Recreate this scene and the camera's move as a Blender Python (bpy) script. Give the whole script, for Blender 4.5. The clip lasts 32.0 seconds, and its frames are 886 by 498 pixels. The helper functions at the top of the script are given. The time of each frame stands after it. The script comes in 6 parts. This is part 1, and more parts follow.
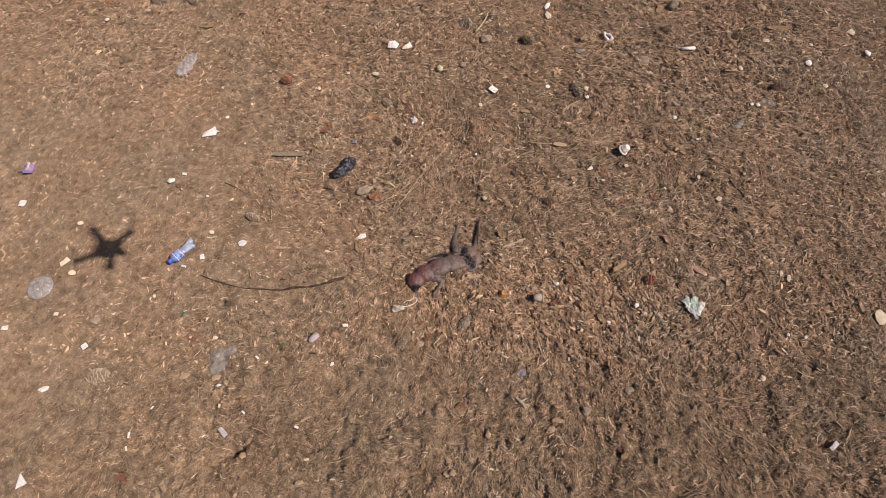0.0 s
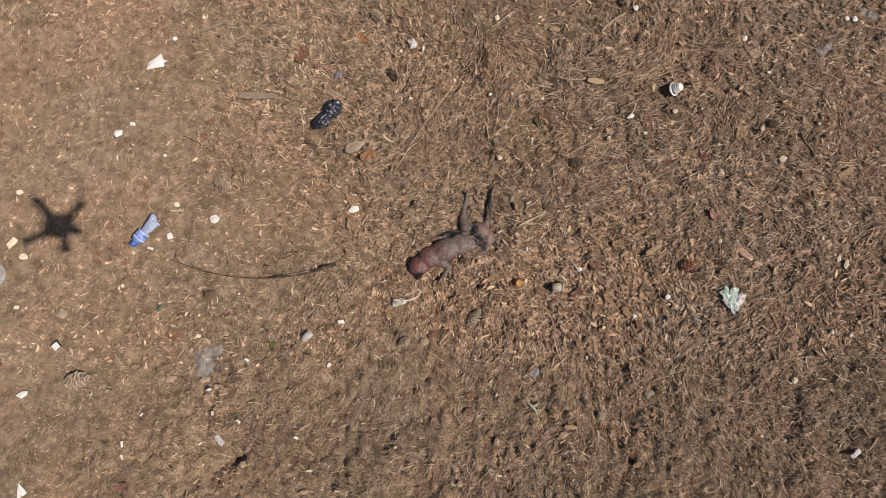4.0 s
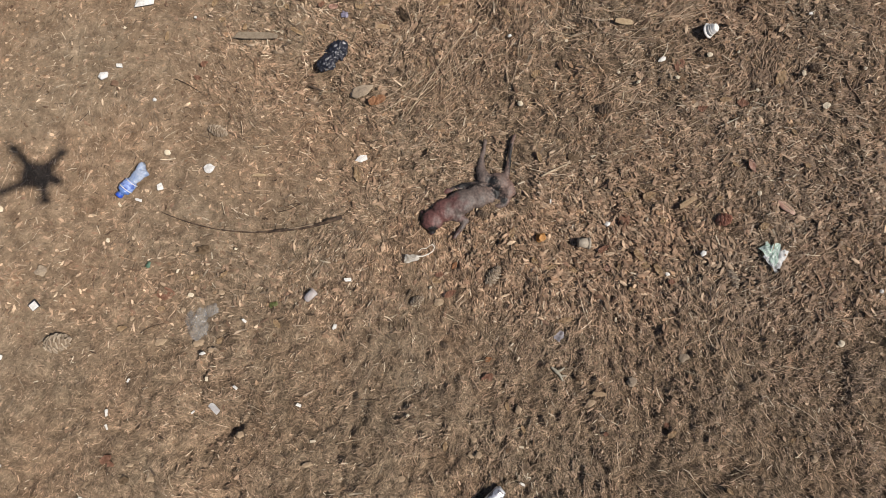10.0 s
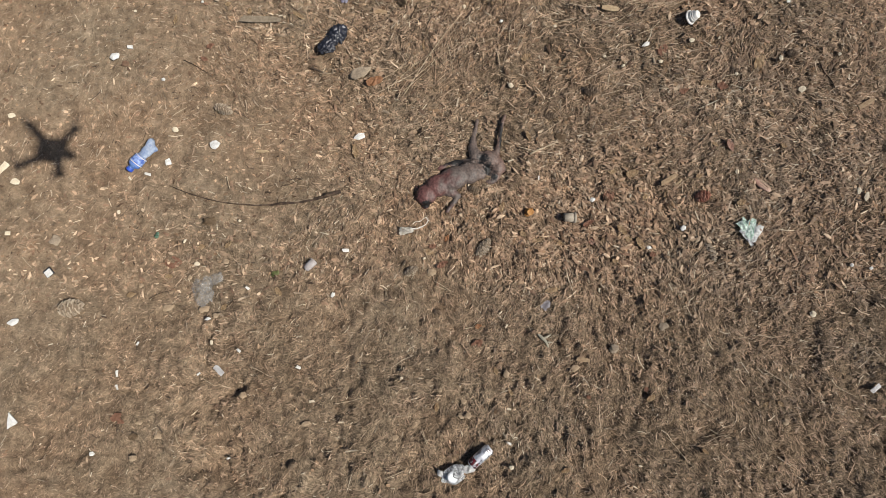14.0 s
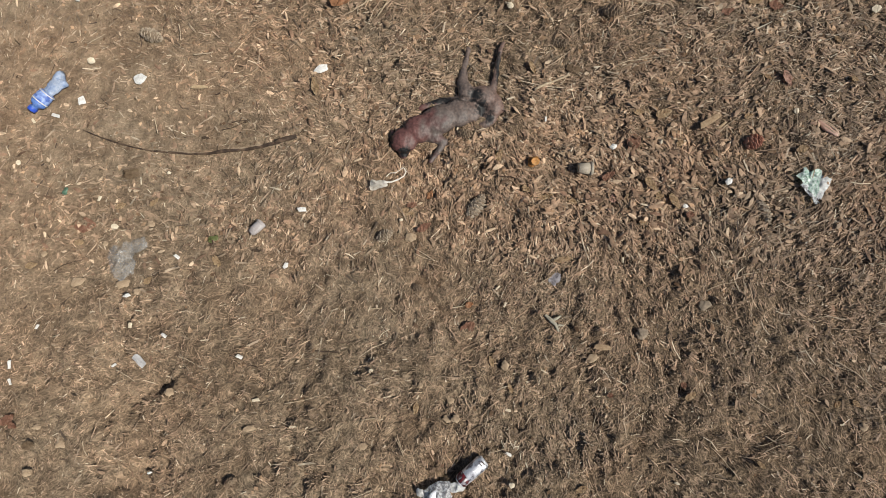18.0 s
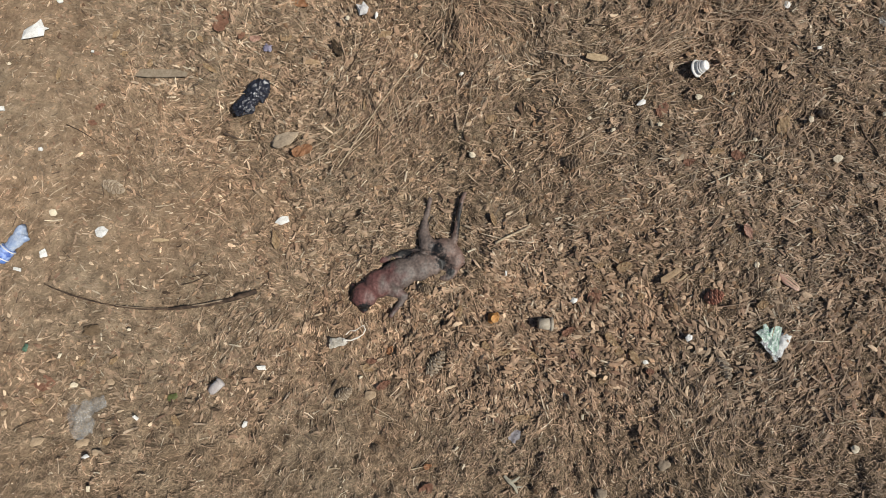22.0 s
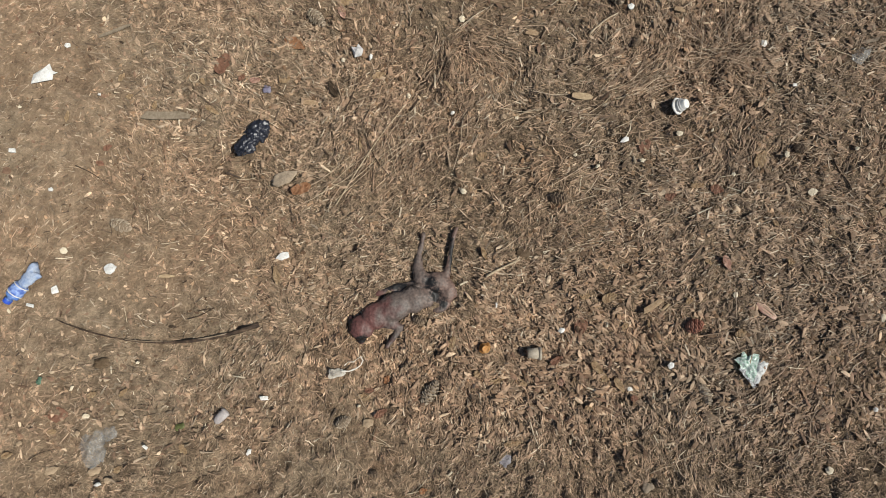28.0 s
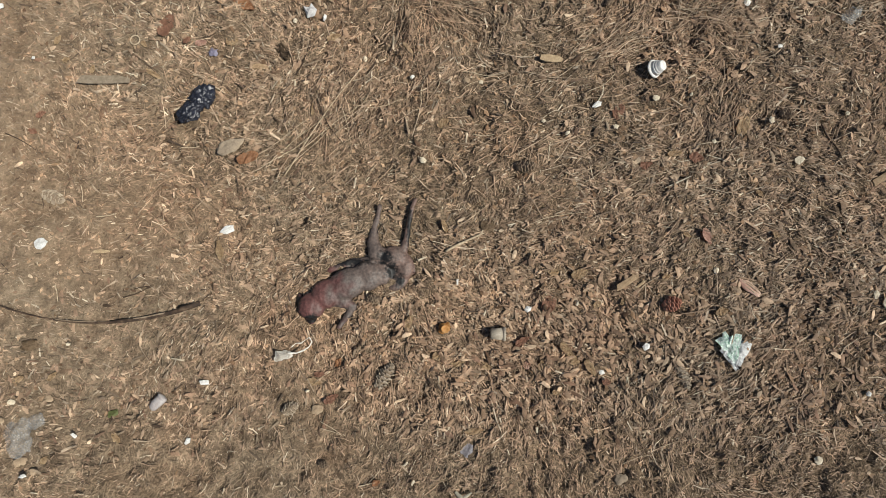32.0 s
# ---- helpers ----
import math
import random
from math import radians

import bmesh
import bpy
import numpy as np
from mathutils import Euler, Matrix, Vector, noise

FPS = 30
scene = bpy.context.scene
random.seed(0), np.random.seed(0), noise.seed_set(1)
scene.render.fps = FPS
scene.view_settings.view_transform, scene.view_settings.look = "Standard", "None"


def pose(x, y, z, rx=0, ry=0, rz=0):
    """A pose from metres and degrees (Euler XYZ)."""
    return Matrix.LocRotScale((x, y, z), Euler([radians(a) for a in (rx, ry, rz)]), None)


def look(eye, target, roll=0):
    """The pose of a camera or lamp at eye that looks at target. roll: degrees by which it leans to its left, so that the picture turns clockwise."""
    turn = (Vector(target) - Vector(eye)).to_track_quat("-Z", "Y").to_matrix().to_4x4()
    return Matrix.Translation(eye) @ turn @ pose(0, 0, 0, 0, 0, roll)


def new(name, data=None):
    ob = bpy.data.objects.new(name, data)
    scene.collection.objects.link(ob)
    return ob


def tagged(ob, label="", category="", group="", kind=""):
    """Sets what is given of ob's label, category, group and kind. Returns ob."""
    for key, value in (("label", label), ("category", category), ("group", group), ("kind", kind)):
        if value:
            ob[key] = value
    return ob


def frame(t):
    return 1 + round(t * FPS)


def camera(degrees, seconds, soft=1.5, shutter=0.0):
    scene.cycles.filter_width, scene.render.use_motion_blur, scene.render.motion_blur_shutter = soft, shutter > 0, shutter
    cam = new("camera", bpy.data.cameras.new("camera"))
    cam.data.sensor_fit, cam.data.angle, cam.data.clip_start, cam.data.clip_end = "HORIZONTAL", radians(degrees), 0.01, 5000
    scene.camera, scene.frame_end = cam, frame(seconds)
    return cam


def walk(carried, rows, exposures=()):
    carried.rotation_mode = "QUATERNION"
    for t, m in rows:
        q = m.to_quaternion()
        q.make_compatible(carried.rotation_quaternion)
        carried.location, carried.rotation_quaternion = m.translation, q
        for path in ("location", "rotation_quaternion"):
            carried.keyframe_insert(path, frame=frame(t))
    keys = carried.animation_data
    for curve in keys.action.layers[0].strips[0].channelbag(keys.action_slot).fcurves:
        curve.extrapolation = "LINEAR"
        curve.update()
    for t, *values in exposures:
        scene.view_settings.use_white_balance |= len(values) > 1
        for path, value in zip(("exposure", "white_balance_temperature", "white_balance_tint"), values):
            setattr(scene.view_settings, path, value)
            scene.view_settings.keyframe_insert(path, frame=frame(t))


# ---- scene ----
cam = camera(77.9, 32.0, soft=0.7)
PATH = [
    (0, (0.118, -1.12, 2.258), (0.123, -0.179, 0.493), 0.4),
    (0.5, (0.112, -0.895, 2.234), (0.117, 0.028, 0.46), 0.4),
    (1, (0.1, -0.625, 2.184), (0.103, 0.305, 0.413), 0.3),
    (1.5, (0.109, -0.413, 2.156), (0.099, 0.507, 0.38), -0.4),
    (2, (0.102, -0.332, 2.153), (0.103, 0.394, 0.29), 0.2),
    (2.5, (0.115, -0.345, 2.145), (0.117, 0.199, 0.22), 0.2),
    (3, (0.121, -0.339, 2.152), (0.128, -0.018, 0.178), 1.4),
    (3.5, (0.115, -0.324, 2.159), (0.118, -0.046, 0.179), 0.7),
    (5.5, (0.015, -0.302, 2.131), (0.018, -0.022, 0.151), 0.8),
    (6, (0.003, -0.298, 2.052), (0.01, -0.015, 0.072), 1.6),
    (6.5, (-0.003, -0.3, 1.994), (0.012, -0.023, 0.013), 3.2),
    (7, (-0.003, -0.309, 1.94), (0.011, -0.033, -0.041), 3.1),
    (7.5, (0.004, -0.326, 1.905), (0.018, -0.04, -0.075), 2.9),
    (8, (0.005, -0.33, 1.902), (0.021, -0.049, -0.078), 3.4),
    (8.5, (-0.001, -0.345, 1.911), (0.021, -0.069, -0.07), 4.6),
    (9, (0.013, -0.376, 1.929), (0.03, -0.102, -0.052), 3.8),
    (9.5, (0.025, -0.424, 1.938), (0.041, -0.144, -0.042), 3.6),
    (10, (0.022, -0.457, 1.956), (0.041, -0.182, -0.024), 4.1),
    (10.5, (0.021, -0.487, 1.974), (0.034, -0.202, -0.005), 2.7),
    (11, (-0.001, -0.486, 1.998), (0.019, -0.206, 0.017), 4.3),
    (11.5, (-0.015, -0.483, 2.017), (0.002, -0.214, 0.035), 3.9),
    (12, (-0.031, -0.499, 2.03), (-0.007, -0.234, 0.047), 5.6),
    (12.5, (-0.019, -0.519, 2.041), (0.0, -0.254, 0.059), 4.5),
    (13, (0.003, -0.534, 2.053), (0.023, -0.271, 0.07), 4.5),
    (13.5, (0.014, -0.545, 2.066), (0.043, -0.286, 0.084), 6.5),
    (14, (0.05, -0.568, 2.05), (0.067, -0.297, 0.069), 4.1),
    (14.5, (0.073, -0.603, 1.971), (0.086, -0.324, -0.009), 3.1),
    (15, (0.088, -0.636, 1.898), (0.099, -0.352, -0.081), 2.6),
    (15.5, (0.085, -0.632, 1.862), (0.098, -0.369, -0.12), 3.2),
    (17.5, (0.108, -0.632, 1.622), (0.11, -0.358, -0.359), 0.7),
    (18, (0.12, -0.633, 1.608), (0.123, -0.359, -0.374), 1.1),
    (18.5, (0.125, -0.63, 1.626), (0.128, -0.356, -0.355), 1.0),
    (19, (0.14, -0.618, 1.644), (0.142, -0.344, -0.337), 1.0),
    (19.5, (0.155, -0.58, 1.67), (0.161, -0.306, -0.311), 1.8),
    (20, (0.166, -0.557, 1.688), (0.17, -0.285, -0.294), 1.1),
    (20.5, (0.172, -0.541, 1.695), (0.176, -0.267, -0.286), 1.3),
    (21, (0.193, -0.463, 1.697), (0.192, -0.183, -0.283), 0.0),
    (21.5, (0.209, -0.316, 1.683), (0.211, -0.038, -0.298), 0.8),
    (22, (0.239, -0.174, 1.673), (0.239, 0.108, -0.307), 0.5),
    (22.5, (0.28, -0.101, 1.673), (0.277, 0.182, -0.307), -0.3),
    (23, (0.314, -0.093, 1.675), (0.31, 0.191, -0.305), -0.5),
    (23.5, (0.336, -0.124, 1.678), (0.331, 0.164, -0.302), -0.7),
    (24, (0.329, -0.153, 1.685), (0.322, 0.126, -0.295), -1.0),
    (24.5, (0.312, -0.18, 1.693), (0.309, 0.1, -0.287), -0.3),
    (25, (0.296, -0.189, 1.701), (0.29, 0.098, -0.278), -0.9),
    (25.5, (0.236, -0.162, 1.71), (0.233, 0.12, -0.27), -0.5),
    (27.5, (0.217, -0.06, 1.77), (0.22, 0.218, -0.21), 0.9),
    (28, (0.259, -0.075, 1.769), (0.261, 0.202, -0.211), 0.4),
    (28.5, (0.281, -0.098, 1.713), (0.283, 0.184, -0.267), 0.5),
    (29, (0.293, -0.114, 1.647), (0.288, 0.17, -0.333), -0.8),
    (29.5, (0.283, -0.114, 1.603), (0.278, 0.161, -0.378), -0.8),
    (30, (0.268, -0.203, 1.595), (0.261, 0.072, -0.386), -1.4),
    (30.5, (0.272, -0.277, 1.621), (0.267, 0.007, -0.359), -1.0),
    (31, (0.313, -0.264, 1.625), (0.303, 0.025, -0.354), -1.9),
    (31.5, (0.354, -0.198, 1.628), (0.348, 0.086, -0.352), -1.1),
    (32, (0.39, -0.147, 1.626), (0.389, 0.141, -0.353), -0.3),
]
EXPOSURES = [(0, 0.12, 7300, 23), (3, 0.12, 7120, 18), (6, 0.16, 6960, 16), (10, 0.17, 6740, 12), (13, 0.17, 6600, 9), (20, 0.16, 6600, 7.5), (32, 0.16, 6560, 5.5)]
walk(cam, [(t, look(e, g, r)) for t, e, g, r in PATH], EXPOSURES)


# ---- world, sun, exposure ----
SUN_WAY = Vector((-0.755, 0.243, -1.0))
world = bpy.data.worlds.new("sky")
scene.world = world
world.use_nodes = True
wn = world.node_tree.nodes
sky = wn.new("ShaderNodeTexSky")
sky.sky_type = "NISHITA"
sky.sun_disc = False
sky.sun_elevation = math.atan2(1.0, 0.793)
sky.sun_rotation = math.atan2(0.755, -0.243)
wn["Background"].inputs["Strength"].default_value = 0.058
world.node_tree.links.new(sky.outputs[0], wn["Background"].inputs["Color"])
sun_data = bpy.data.lights.new("sun", "SUN")
sun_data.energy = 4.2
sun_data.angle = radians(0.53)
sun_data.color = (1.0, 0.968, 0.905)
sun = new("sun", sun_data)
sun.matrix_world = look(-SUN_WAY * 20, (0, 0, 0))

# ---- materials ----


def linear(c):
    """A linear colour from 0-255 sRGB."""
    return tuple(((v / 255 + 0.055) / 1.055) ** 2.4 if v > 10 else v / 255 / 12.92 for v in c) + (1.0,)


def material(name, stops, rough=0.8, scale=40.0, fine=400.0, bump=0.3, source="noise", metal=0.0, transmission=0.0,
             alpha=1.0, spread=0.35, spec=0.3, relief=0.004):
    """A surface whose colour runs over the stops (sRGB), by noise, by object or by island, with a finer mottling and relief."""
    m = bpy.data.materials.new(name)
    m.use_nodes = True
    nt = m.node_tree
    n, l = nt.nodes, nt.links
    bsdf = n["Principled BSDF"]
    coords = n.new("ShaderNodeTexCoord")
    coarse = n.new("ShaderNodeTexNoise")
    coarse.inputs["Scale"].default_value, coarse.inputs["Detail"].default_value = scale, 6
    tiny = n.new("ShaderNodeTexNoise")
    tiny.inputs["Scale"].default_value, tiny.inputs["Detail"].default_value = fine, 4
    for tex in (coarse, tiny):
        l.new(coords.outputs["Object"], tex.inputs["Vector"])
    ramp = n.new("ShaderNodeValToRGB")
    els = ramp.color_ramp.elements
    while len(els) < len(stops):
        els.new(0.5)
    for i, c in enumerate(stops):
        pos = i / max(1, len(stops) - 1)
        els[i].position = pos if source != "noise" else 0.5 + (pos - 0.5) * spread * 1.6
        els[i].color = linear(c)
    if source == "island":
        src = n.new("ShaderNodeNewGeometry").outputs["Random Per Island"]
    elif source == "object":
        src = n.new("ShaderNodeObjectInfo").outputs["Random"]
    else:
        src = coarse.outputs["Fac"]
    l.new(src, ramp.inputs["Fac"])
    mix = n.new("ShaderNodeMix")
    mix.data_type, mix.blend_type = "RGBA", "MULTIPLY"
    shade = n.new("ShaderNodeMapRange")
    shade.inputs["From Min"].default_value, shade.inputs["From Max"].default_value = 0.3, 0.7
    shade.inputs["To Min"].default_value, shade.inputs["To Max"].default_value = 0.72, 1.12
    l.new(tiny.outputs["Fac"], shade.inputs["Value"])
    mix.inputs[0].default_value = 0.8
    l.new(ramp.outputs["Color"], mix.inputs[6])
    l.new(shade.outputs["Result"], mix.inputs[7])
    l.new(mix.outputs[2], bsdf.inputs["Base Color"])
    if source == "island" or name == "soil":
        drift = n.new("ShaderNodeTexNoise")
        drift.inputs["Scale"].default_value, drift.inputs["Detail"].default_value = 3.2, 7
        drift.inputs["Roughness"].default_value = 0.62
        l.new(coords.outputs["Object"], drift.inputs["Vector"])
        tone = n.new("ShaderNodeValToRGB")
        te = tone.color_ramp.elements
        te.new(0.5)
        for el, (pos, c) in zip(te, ((0.36, (0.86, 0.86, 0.85)), (0.5, (0.97, 0.97, 0.97)), (0.64, (1.08, 1.06, 1.04)))):
            el.position, el.color = pos, c + (1.0,)
        l.new(drift.outputs["Fac"], tone.inputs["Fac"])
        tinted = n.new("ShaderNodeMix")
        tinted.data_type, tinted.blend_type = "RGBA", "MULTIPLY"
        tinted.inputs[0].default_value = 1.0
        l.new(mix.outputs[2], tinted.inputs[6])
        l.new(tone.outputs["Color"], tinted.inputs[7])
        last = tinted.outputs[2]
        for size, depth, lo, hi, marks in ((34, 3, 0.36, 0.64, ((0.86, 0.86, 0.855), (1.26, 1.26, 1.25)) if name == "soil" else ((0.72, 0.72, 0.715), (1.44, 1.44, 1.43))),
                                           (1.9, 6, 0.4, 0.6, ((0.985, 1.0, 1.02), (1.045, 1.0, 0.985)))):
            field = n.new("ShaderNodeTexNoise")
            field.inputs["Scale"].default_value, field.inputs["Detail"].default_value = size, depth
            l.new(coords.outputs["Object"], field.inputs["Vector"])
            stain = n.new("ShaderNodeValToRGB")
            for el, pos, c in zip(stain.color_ramp.elements, (lo, hi), marks):
                el.position, el.color = pos, c + (1.0,)
            l.new(field.outputs["Fac"], stain.inputs["Fac"])
            over = n.new("ShaderNodeMix")
            over.data_type, over.blend_type = "RGBA", "MULTIPLY"
            over.inputs[0].default_value = 1.0
            l.new(last, over.inputs[6])
            l.new(stain.outputs["Color"], over.inputs[7])
            last = over.outputs[2]
        l.new(last, bsdf.inputs["Base Color"])
    rr = n.new("ShaderNodeMapRange")
    rr.inputs["To Min"].default_value, rr.inputs["To Max"].default_value = max(0.03, rough - 0.12), min(1, rough + 0.12)
    l.new(coarse.outputs["Fac"], rr.inputs["Value"])
    l.new(rr.outputs["Result"], bsdf.inputs["Roughness"])
    bsdf.inputs["Metallic"].default_value = metal
    bsdf.inputs["Diffuse Roughness"].default_value = 0.75 if rough >= 0.65 else 0.0
    bsdf.inputs["Transmission Weight"].default_value = transmission
    bsdf.inputs["Alpha"].default_value = alpha
    bsdf.inputs["Specular IOR Level"].default_value = spec
    if bump:
        b = n.new("ShaderNodeBump")
        b.inputs["Strength"].default_value, b.inputs["Distance"].default_value = bump, relief
        l.new(tiny.outputs["Fac"], b.inputs["Height"])
        l.new(b.outputs["Normal"], bsdf.inputs["Normal"])
    return m


SOIL = material("soil", [(104, 88, 71), (132, 112, 92), (151, 132, 110), (171, 152, 130)], 0.95, 13, 150, 1.0, spread=0.55, spec=0.1, relief=0.010)


def add_mulch_and_shade(m):
    """Lets dark leaf mould, with painted shade, take over from pale trodden soil where the ground's mulch share is
    high.
    """
    n, l = m.node_tree.nodes, m.node_tree.links
    bsdf = n["Principled BSDF"]
    pale = bsdf.inputs["Base Color"].links[0].from_socket
    tex = n.new("ShaderNodeTexNoise")
    tex.inputs["Scale"].default_value, tex.inputs["Detail"].default_value = 60, 8
    l.new(n["Texture Coordinate"].outputs["Object"], tex.inputs["Vector"])
    ramp = n.new("ShaderNodeValToRGB")
    ramp.color_ramp.elements[0].position, ramp.color_ramp.elements[1].position = 0.3, 0.72
    # dark tone also paints shade between litter; the pale west, backscattered sunlight
    ramp.color_ramp.elements[0].color, ramp.color_ramp.elements[1].color = linear((76, 64, 52)), linear((156, 133, 109))
    l.new(tex.outputs["Fac"], ramp.inputs["Fac"])
    share = n.new("ShaderNodeAttribute")
    share.attribute_name = "mulch_shade_share"
    mix = n.new("ShaderNodeMix")
    mix.data_type = "RGBA"
    l.new(share.outputs["Fac"], mix.inputs[0])
    l.new(pale, mix.inputs[6])
    l.new(ramp.outputs["Color"], mix.inputs[7])
    l.new(mix.outputs[2], bsdf.inputs["Base Color"])


def add_fibres(m):
    """Fine straw and bark fibres trodden into the soil, bent along slow swirls: a paler colour, gaps darkened as shade,
    and a low relief.
    """
    n, l = m.node_tree.nodes, m.node_tree.links
    bsdf = n["Principled BSDF"]
    place = n["Texture Coordinate"].outputs["Object"]
    swirl = n.new("ShaderNodeTexNoise")
    swirl.inputs["Scale"].default_value, swirl.inputs["Detail"].default_value = 7, 3
    l.new(place, swirl.inputs["Vector"])
    warp = n.new("ShaderNodeVectorMath")
    warp.operation = "MULTIPLY_ADD"
    l.new(swirl.outputs["Color"], warp.inputs[0])
    warp.inputs[1].default_value = (0.16, 0.16, 0)
    l.new(place, warp.inputs[2])
    layers = []
    for turn in (25, 95, 150):
        spin = n.new("ShaderNodeMapping")
        spin.inputs["Rotation"].default_value = (0, 0, radians(turn))
        l.new(warp.outputs[0], spin.inputs["Vector"])
        stretch = n.new("ShaderNodeVectorMath")
        stretch.operation = "MULTIPLY"
        l.new(spin.outputs[0], stretch.inputs[0])
        stretch.inputs[1].default_value = (55, 260, 1)
        tex = n.new("ShaderNodeTexNoise")
        tex.inputs["Scale"].default_value, tex.inputs["Detail"].default_value = 1, 2
        l.new(stretch.outputs[0], tex.inputs["Vector"])
        layers.append(tex.outputs["Fac"])
    top = layers[0]
    for other in layers[1:]:
        mx = n.new("ShaderNodeMath")
        mx.operation = "MAXIMUM"
        l.new(top, mx.inputs[0])
        l.new(other, mx.inputs[1])
        top = mx.outputs[0]
    spread = n.new("ShaderNodeMapRange")
    spread.inputs["From Min"].default_value, spread.inputs["From Max"].default_value = 0.5, 0.72
    spread.inputs["To Min"].default_value, spread.inputs["To Max"].default_value = -1.0, 1.0
    l.new(top, spread.inputs["Value"])
    matted = n.new("ShaderNodeAttribute")
    matted.attribute_name = "matted"
    depth = n.new("ShaderNodeMath")
    depth.operation = "MULTIPLY_ADD"
    l.new(matted.outputs["Fac"], depth.inputs[0])
    depth.inputs[1].default_value, depth.inputs[2].default_value = 0.5, 0.12
    share = n.new("ShaderNodeMath")
    share.operation = "MULTIPLY_ADD"
    l.new(spread.outputs["Result"], share.inputs[0])
    l.new(depth.outputs[0], share.inputs[1])
    share.inputs[2].default_value = 1.0
    tint = n.new("ShaderNodeMix")
    tint.data_type, tint.blend_type = "RGBA", "MULTIPLY"
    tint.inputs[0].default_value = 1.0
    l.new(bsdf.inputs["Base Color"].links[0].from_socket, tint.inputs[6])
    l.new(share.outputs[0], tint.inputs[7])
    l.new(tint.outputs[2], bsdf.inputs["Base Color"])
    relief = n.new("ShaderNodeBump")
    relief.inputs["Strength"].default_value, relief.inputs["Distance"].default_value = 0.9, 0.007
    l.new(top, relief.inputs["Height"])
    l.new(bsdf.inputs["Normal"].links[0].from_socket, relief.inputs["Normal"])
    l.new(relief.outputs["Normal"], bsdf.inputs["Normal"])


add_mulch_and_shade(SOIL)
add_fibres(SOIL)
LEAF = material("leaf_litter", [(68, 54, 45), (108, 88, 72), (136, 112, 91), (148, 125, 103), (162, 138, 113), (136, 113, 92), (171, 147, 123), (101, 82, 66), (186, 162, 137), (125, 104, 85), (208, 191, 168)],
                0.75, 30, 300, 0.3, "island", spec=0.25)
LEAF_BIG = material("broad_leaf_litter", [(94, 73, 58), (135, 111, 89), (156, 131, 108), (176, 151, 126), (126, 99, 81), (166, 141, 116), (206, 184, 157)], 0.7, 30, 300, 0.3, "island", spec=0.25)
STRAW = material("straw_litter", [(71, 57, 47), (121, 100, 82), (153, 128, 105), (168, 142, 118), (138, 114, 94), (178, 152, 127), (160, 135, 112), (113, 92, 75), (193, 168, 142), (145, 122, 100), (208, 195, 172)], 0.65, 30, 300, 0.2, "island", spec=0.3)
STRAW_PALE = material("pale_straw_litter", [(84, 70, 58), (122, 104, 86), (137, 119, 99), (147, 129, 109), (114, 97, 80), (155, 137, 115), (142, 124, 104), (163, 144, 123), (180, 164, 142)], 0.65, 30, 300, 0.2, "island", spec=0.3)
NEEDLE = material("pale_needle", [(131, 108, 87), (157, 134, 110), (177, 155, 131), (121, 98, 79), (199, 179, 155), (147, 124, 101)], 0.65, 30, 300, 0.2, "island", spec=0.3)
FLAKE = material("flake_litter", [(69, 56, 45), (124, 104, 85), (138, 116, 95), (149, 126, 105), (121, 98, 81), (158, 136, 113), (140, 114, 94), (166, 144, 120), (105, 86, 70)], 0.75, 30, 300, 0.3, "island", spec=0.2)
CLOD = material("soil_clod", [(95, 75, 59), (126, 101, 80), (155, 128, 102), (179, 151, 123), (135, 109, 87)], 0.95, 30, 300, 0.5, "island", spec=0.1)

# ---- ground ----


TABLES = {}


def lattice_noise(x, y, scale, seed):
    """Smooth noise from 0 to 1 over arrays of places."""
    if seed not in TABLES:
        TABLES[seed] = np.random.RandomState(seed).rand(256, 256)
    table = TABLES[seed]
    u, v = np.asarray(x) * scale + 1000.0, np.asarray(y) * scale + 1000.0
    i, j = np.floor(u).astype(int), np.floor(v).astype(int)
    a, b = u - i, v - j
    a, b = a * a * (3 - 2 * a), b * b * (3 - 2 * b)
    t = lambda p, q: table[p % 256, q % 256]
    return (t(i, j) * (1 - a) + t(i + 1, j) * a) * (1 - b) + (t(i, j + 1) * (1 - a) + t(i + 1, j + 1) * a) * b


def smooth(v, lo, hi):
    f = np.clip((np.asarray(v) - lo) / (hi - lo), 0, 1)
    return f * f * (3 - 2 * f)


def roughness_of(x, y):
    """How lumpy and mulched the ground is: trodden soil to the west, deep litter to the east and south."""
    trodden = np.exp(-((np.asarray(x) + 0.68) / 0.4) ** 2 - ((np.asarray(y) - 0.04) / 0.2) ** 2)
    w = smooth(x, -1.45, 0.45) * 0.72 + smooth(-y, 0.2, 0.8) * 0.42 + (lattice_noise(x, y, 1.7, 5) - 0.5) * 0.6 - 0.3 * trodden
    w = w + 0.12 * smooth(x, 0.3, 1.2) + 0.4 * smooth(y, 0.6, 1.3) * smooth(-np.asarray(x), -0.4, 0.4)
    return np.clip(w, 0.05, 1.0)


def mulch_of(x, y):
    """The share of dark leaf mould in the soil, and of the shade painted with it."""
    return 0.85 * smooth(x + 0.4 * np.maximum(y, -0.2), -0.3, 1.3) * (1 - 0.55 * smooth(-np.asarray(y), 0.3, 0.7)) + (lattice_noise(x, y, 2.4, 6) - 0.5) * 0.6 + (lattice_noise(x, y, 9.0, 7) - 0.5) * 0.3


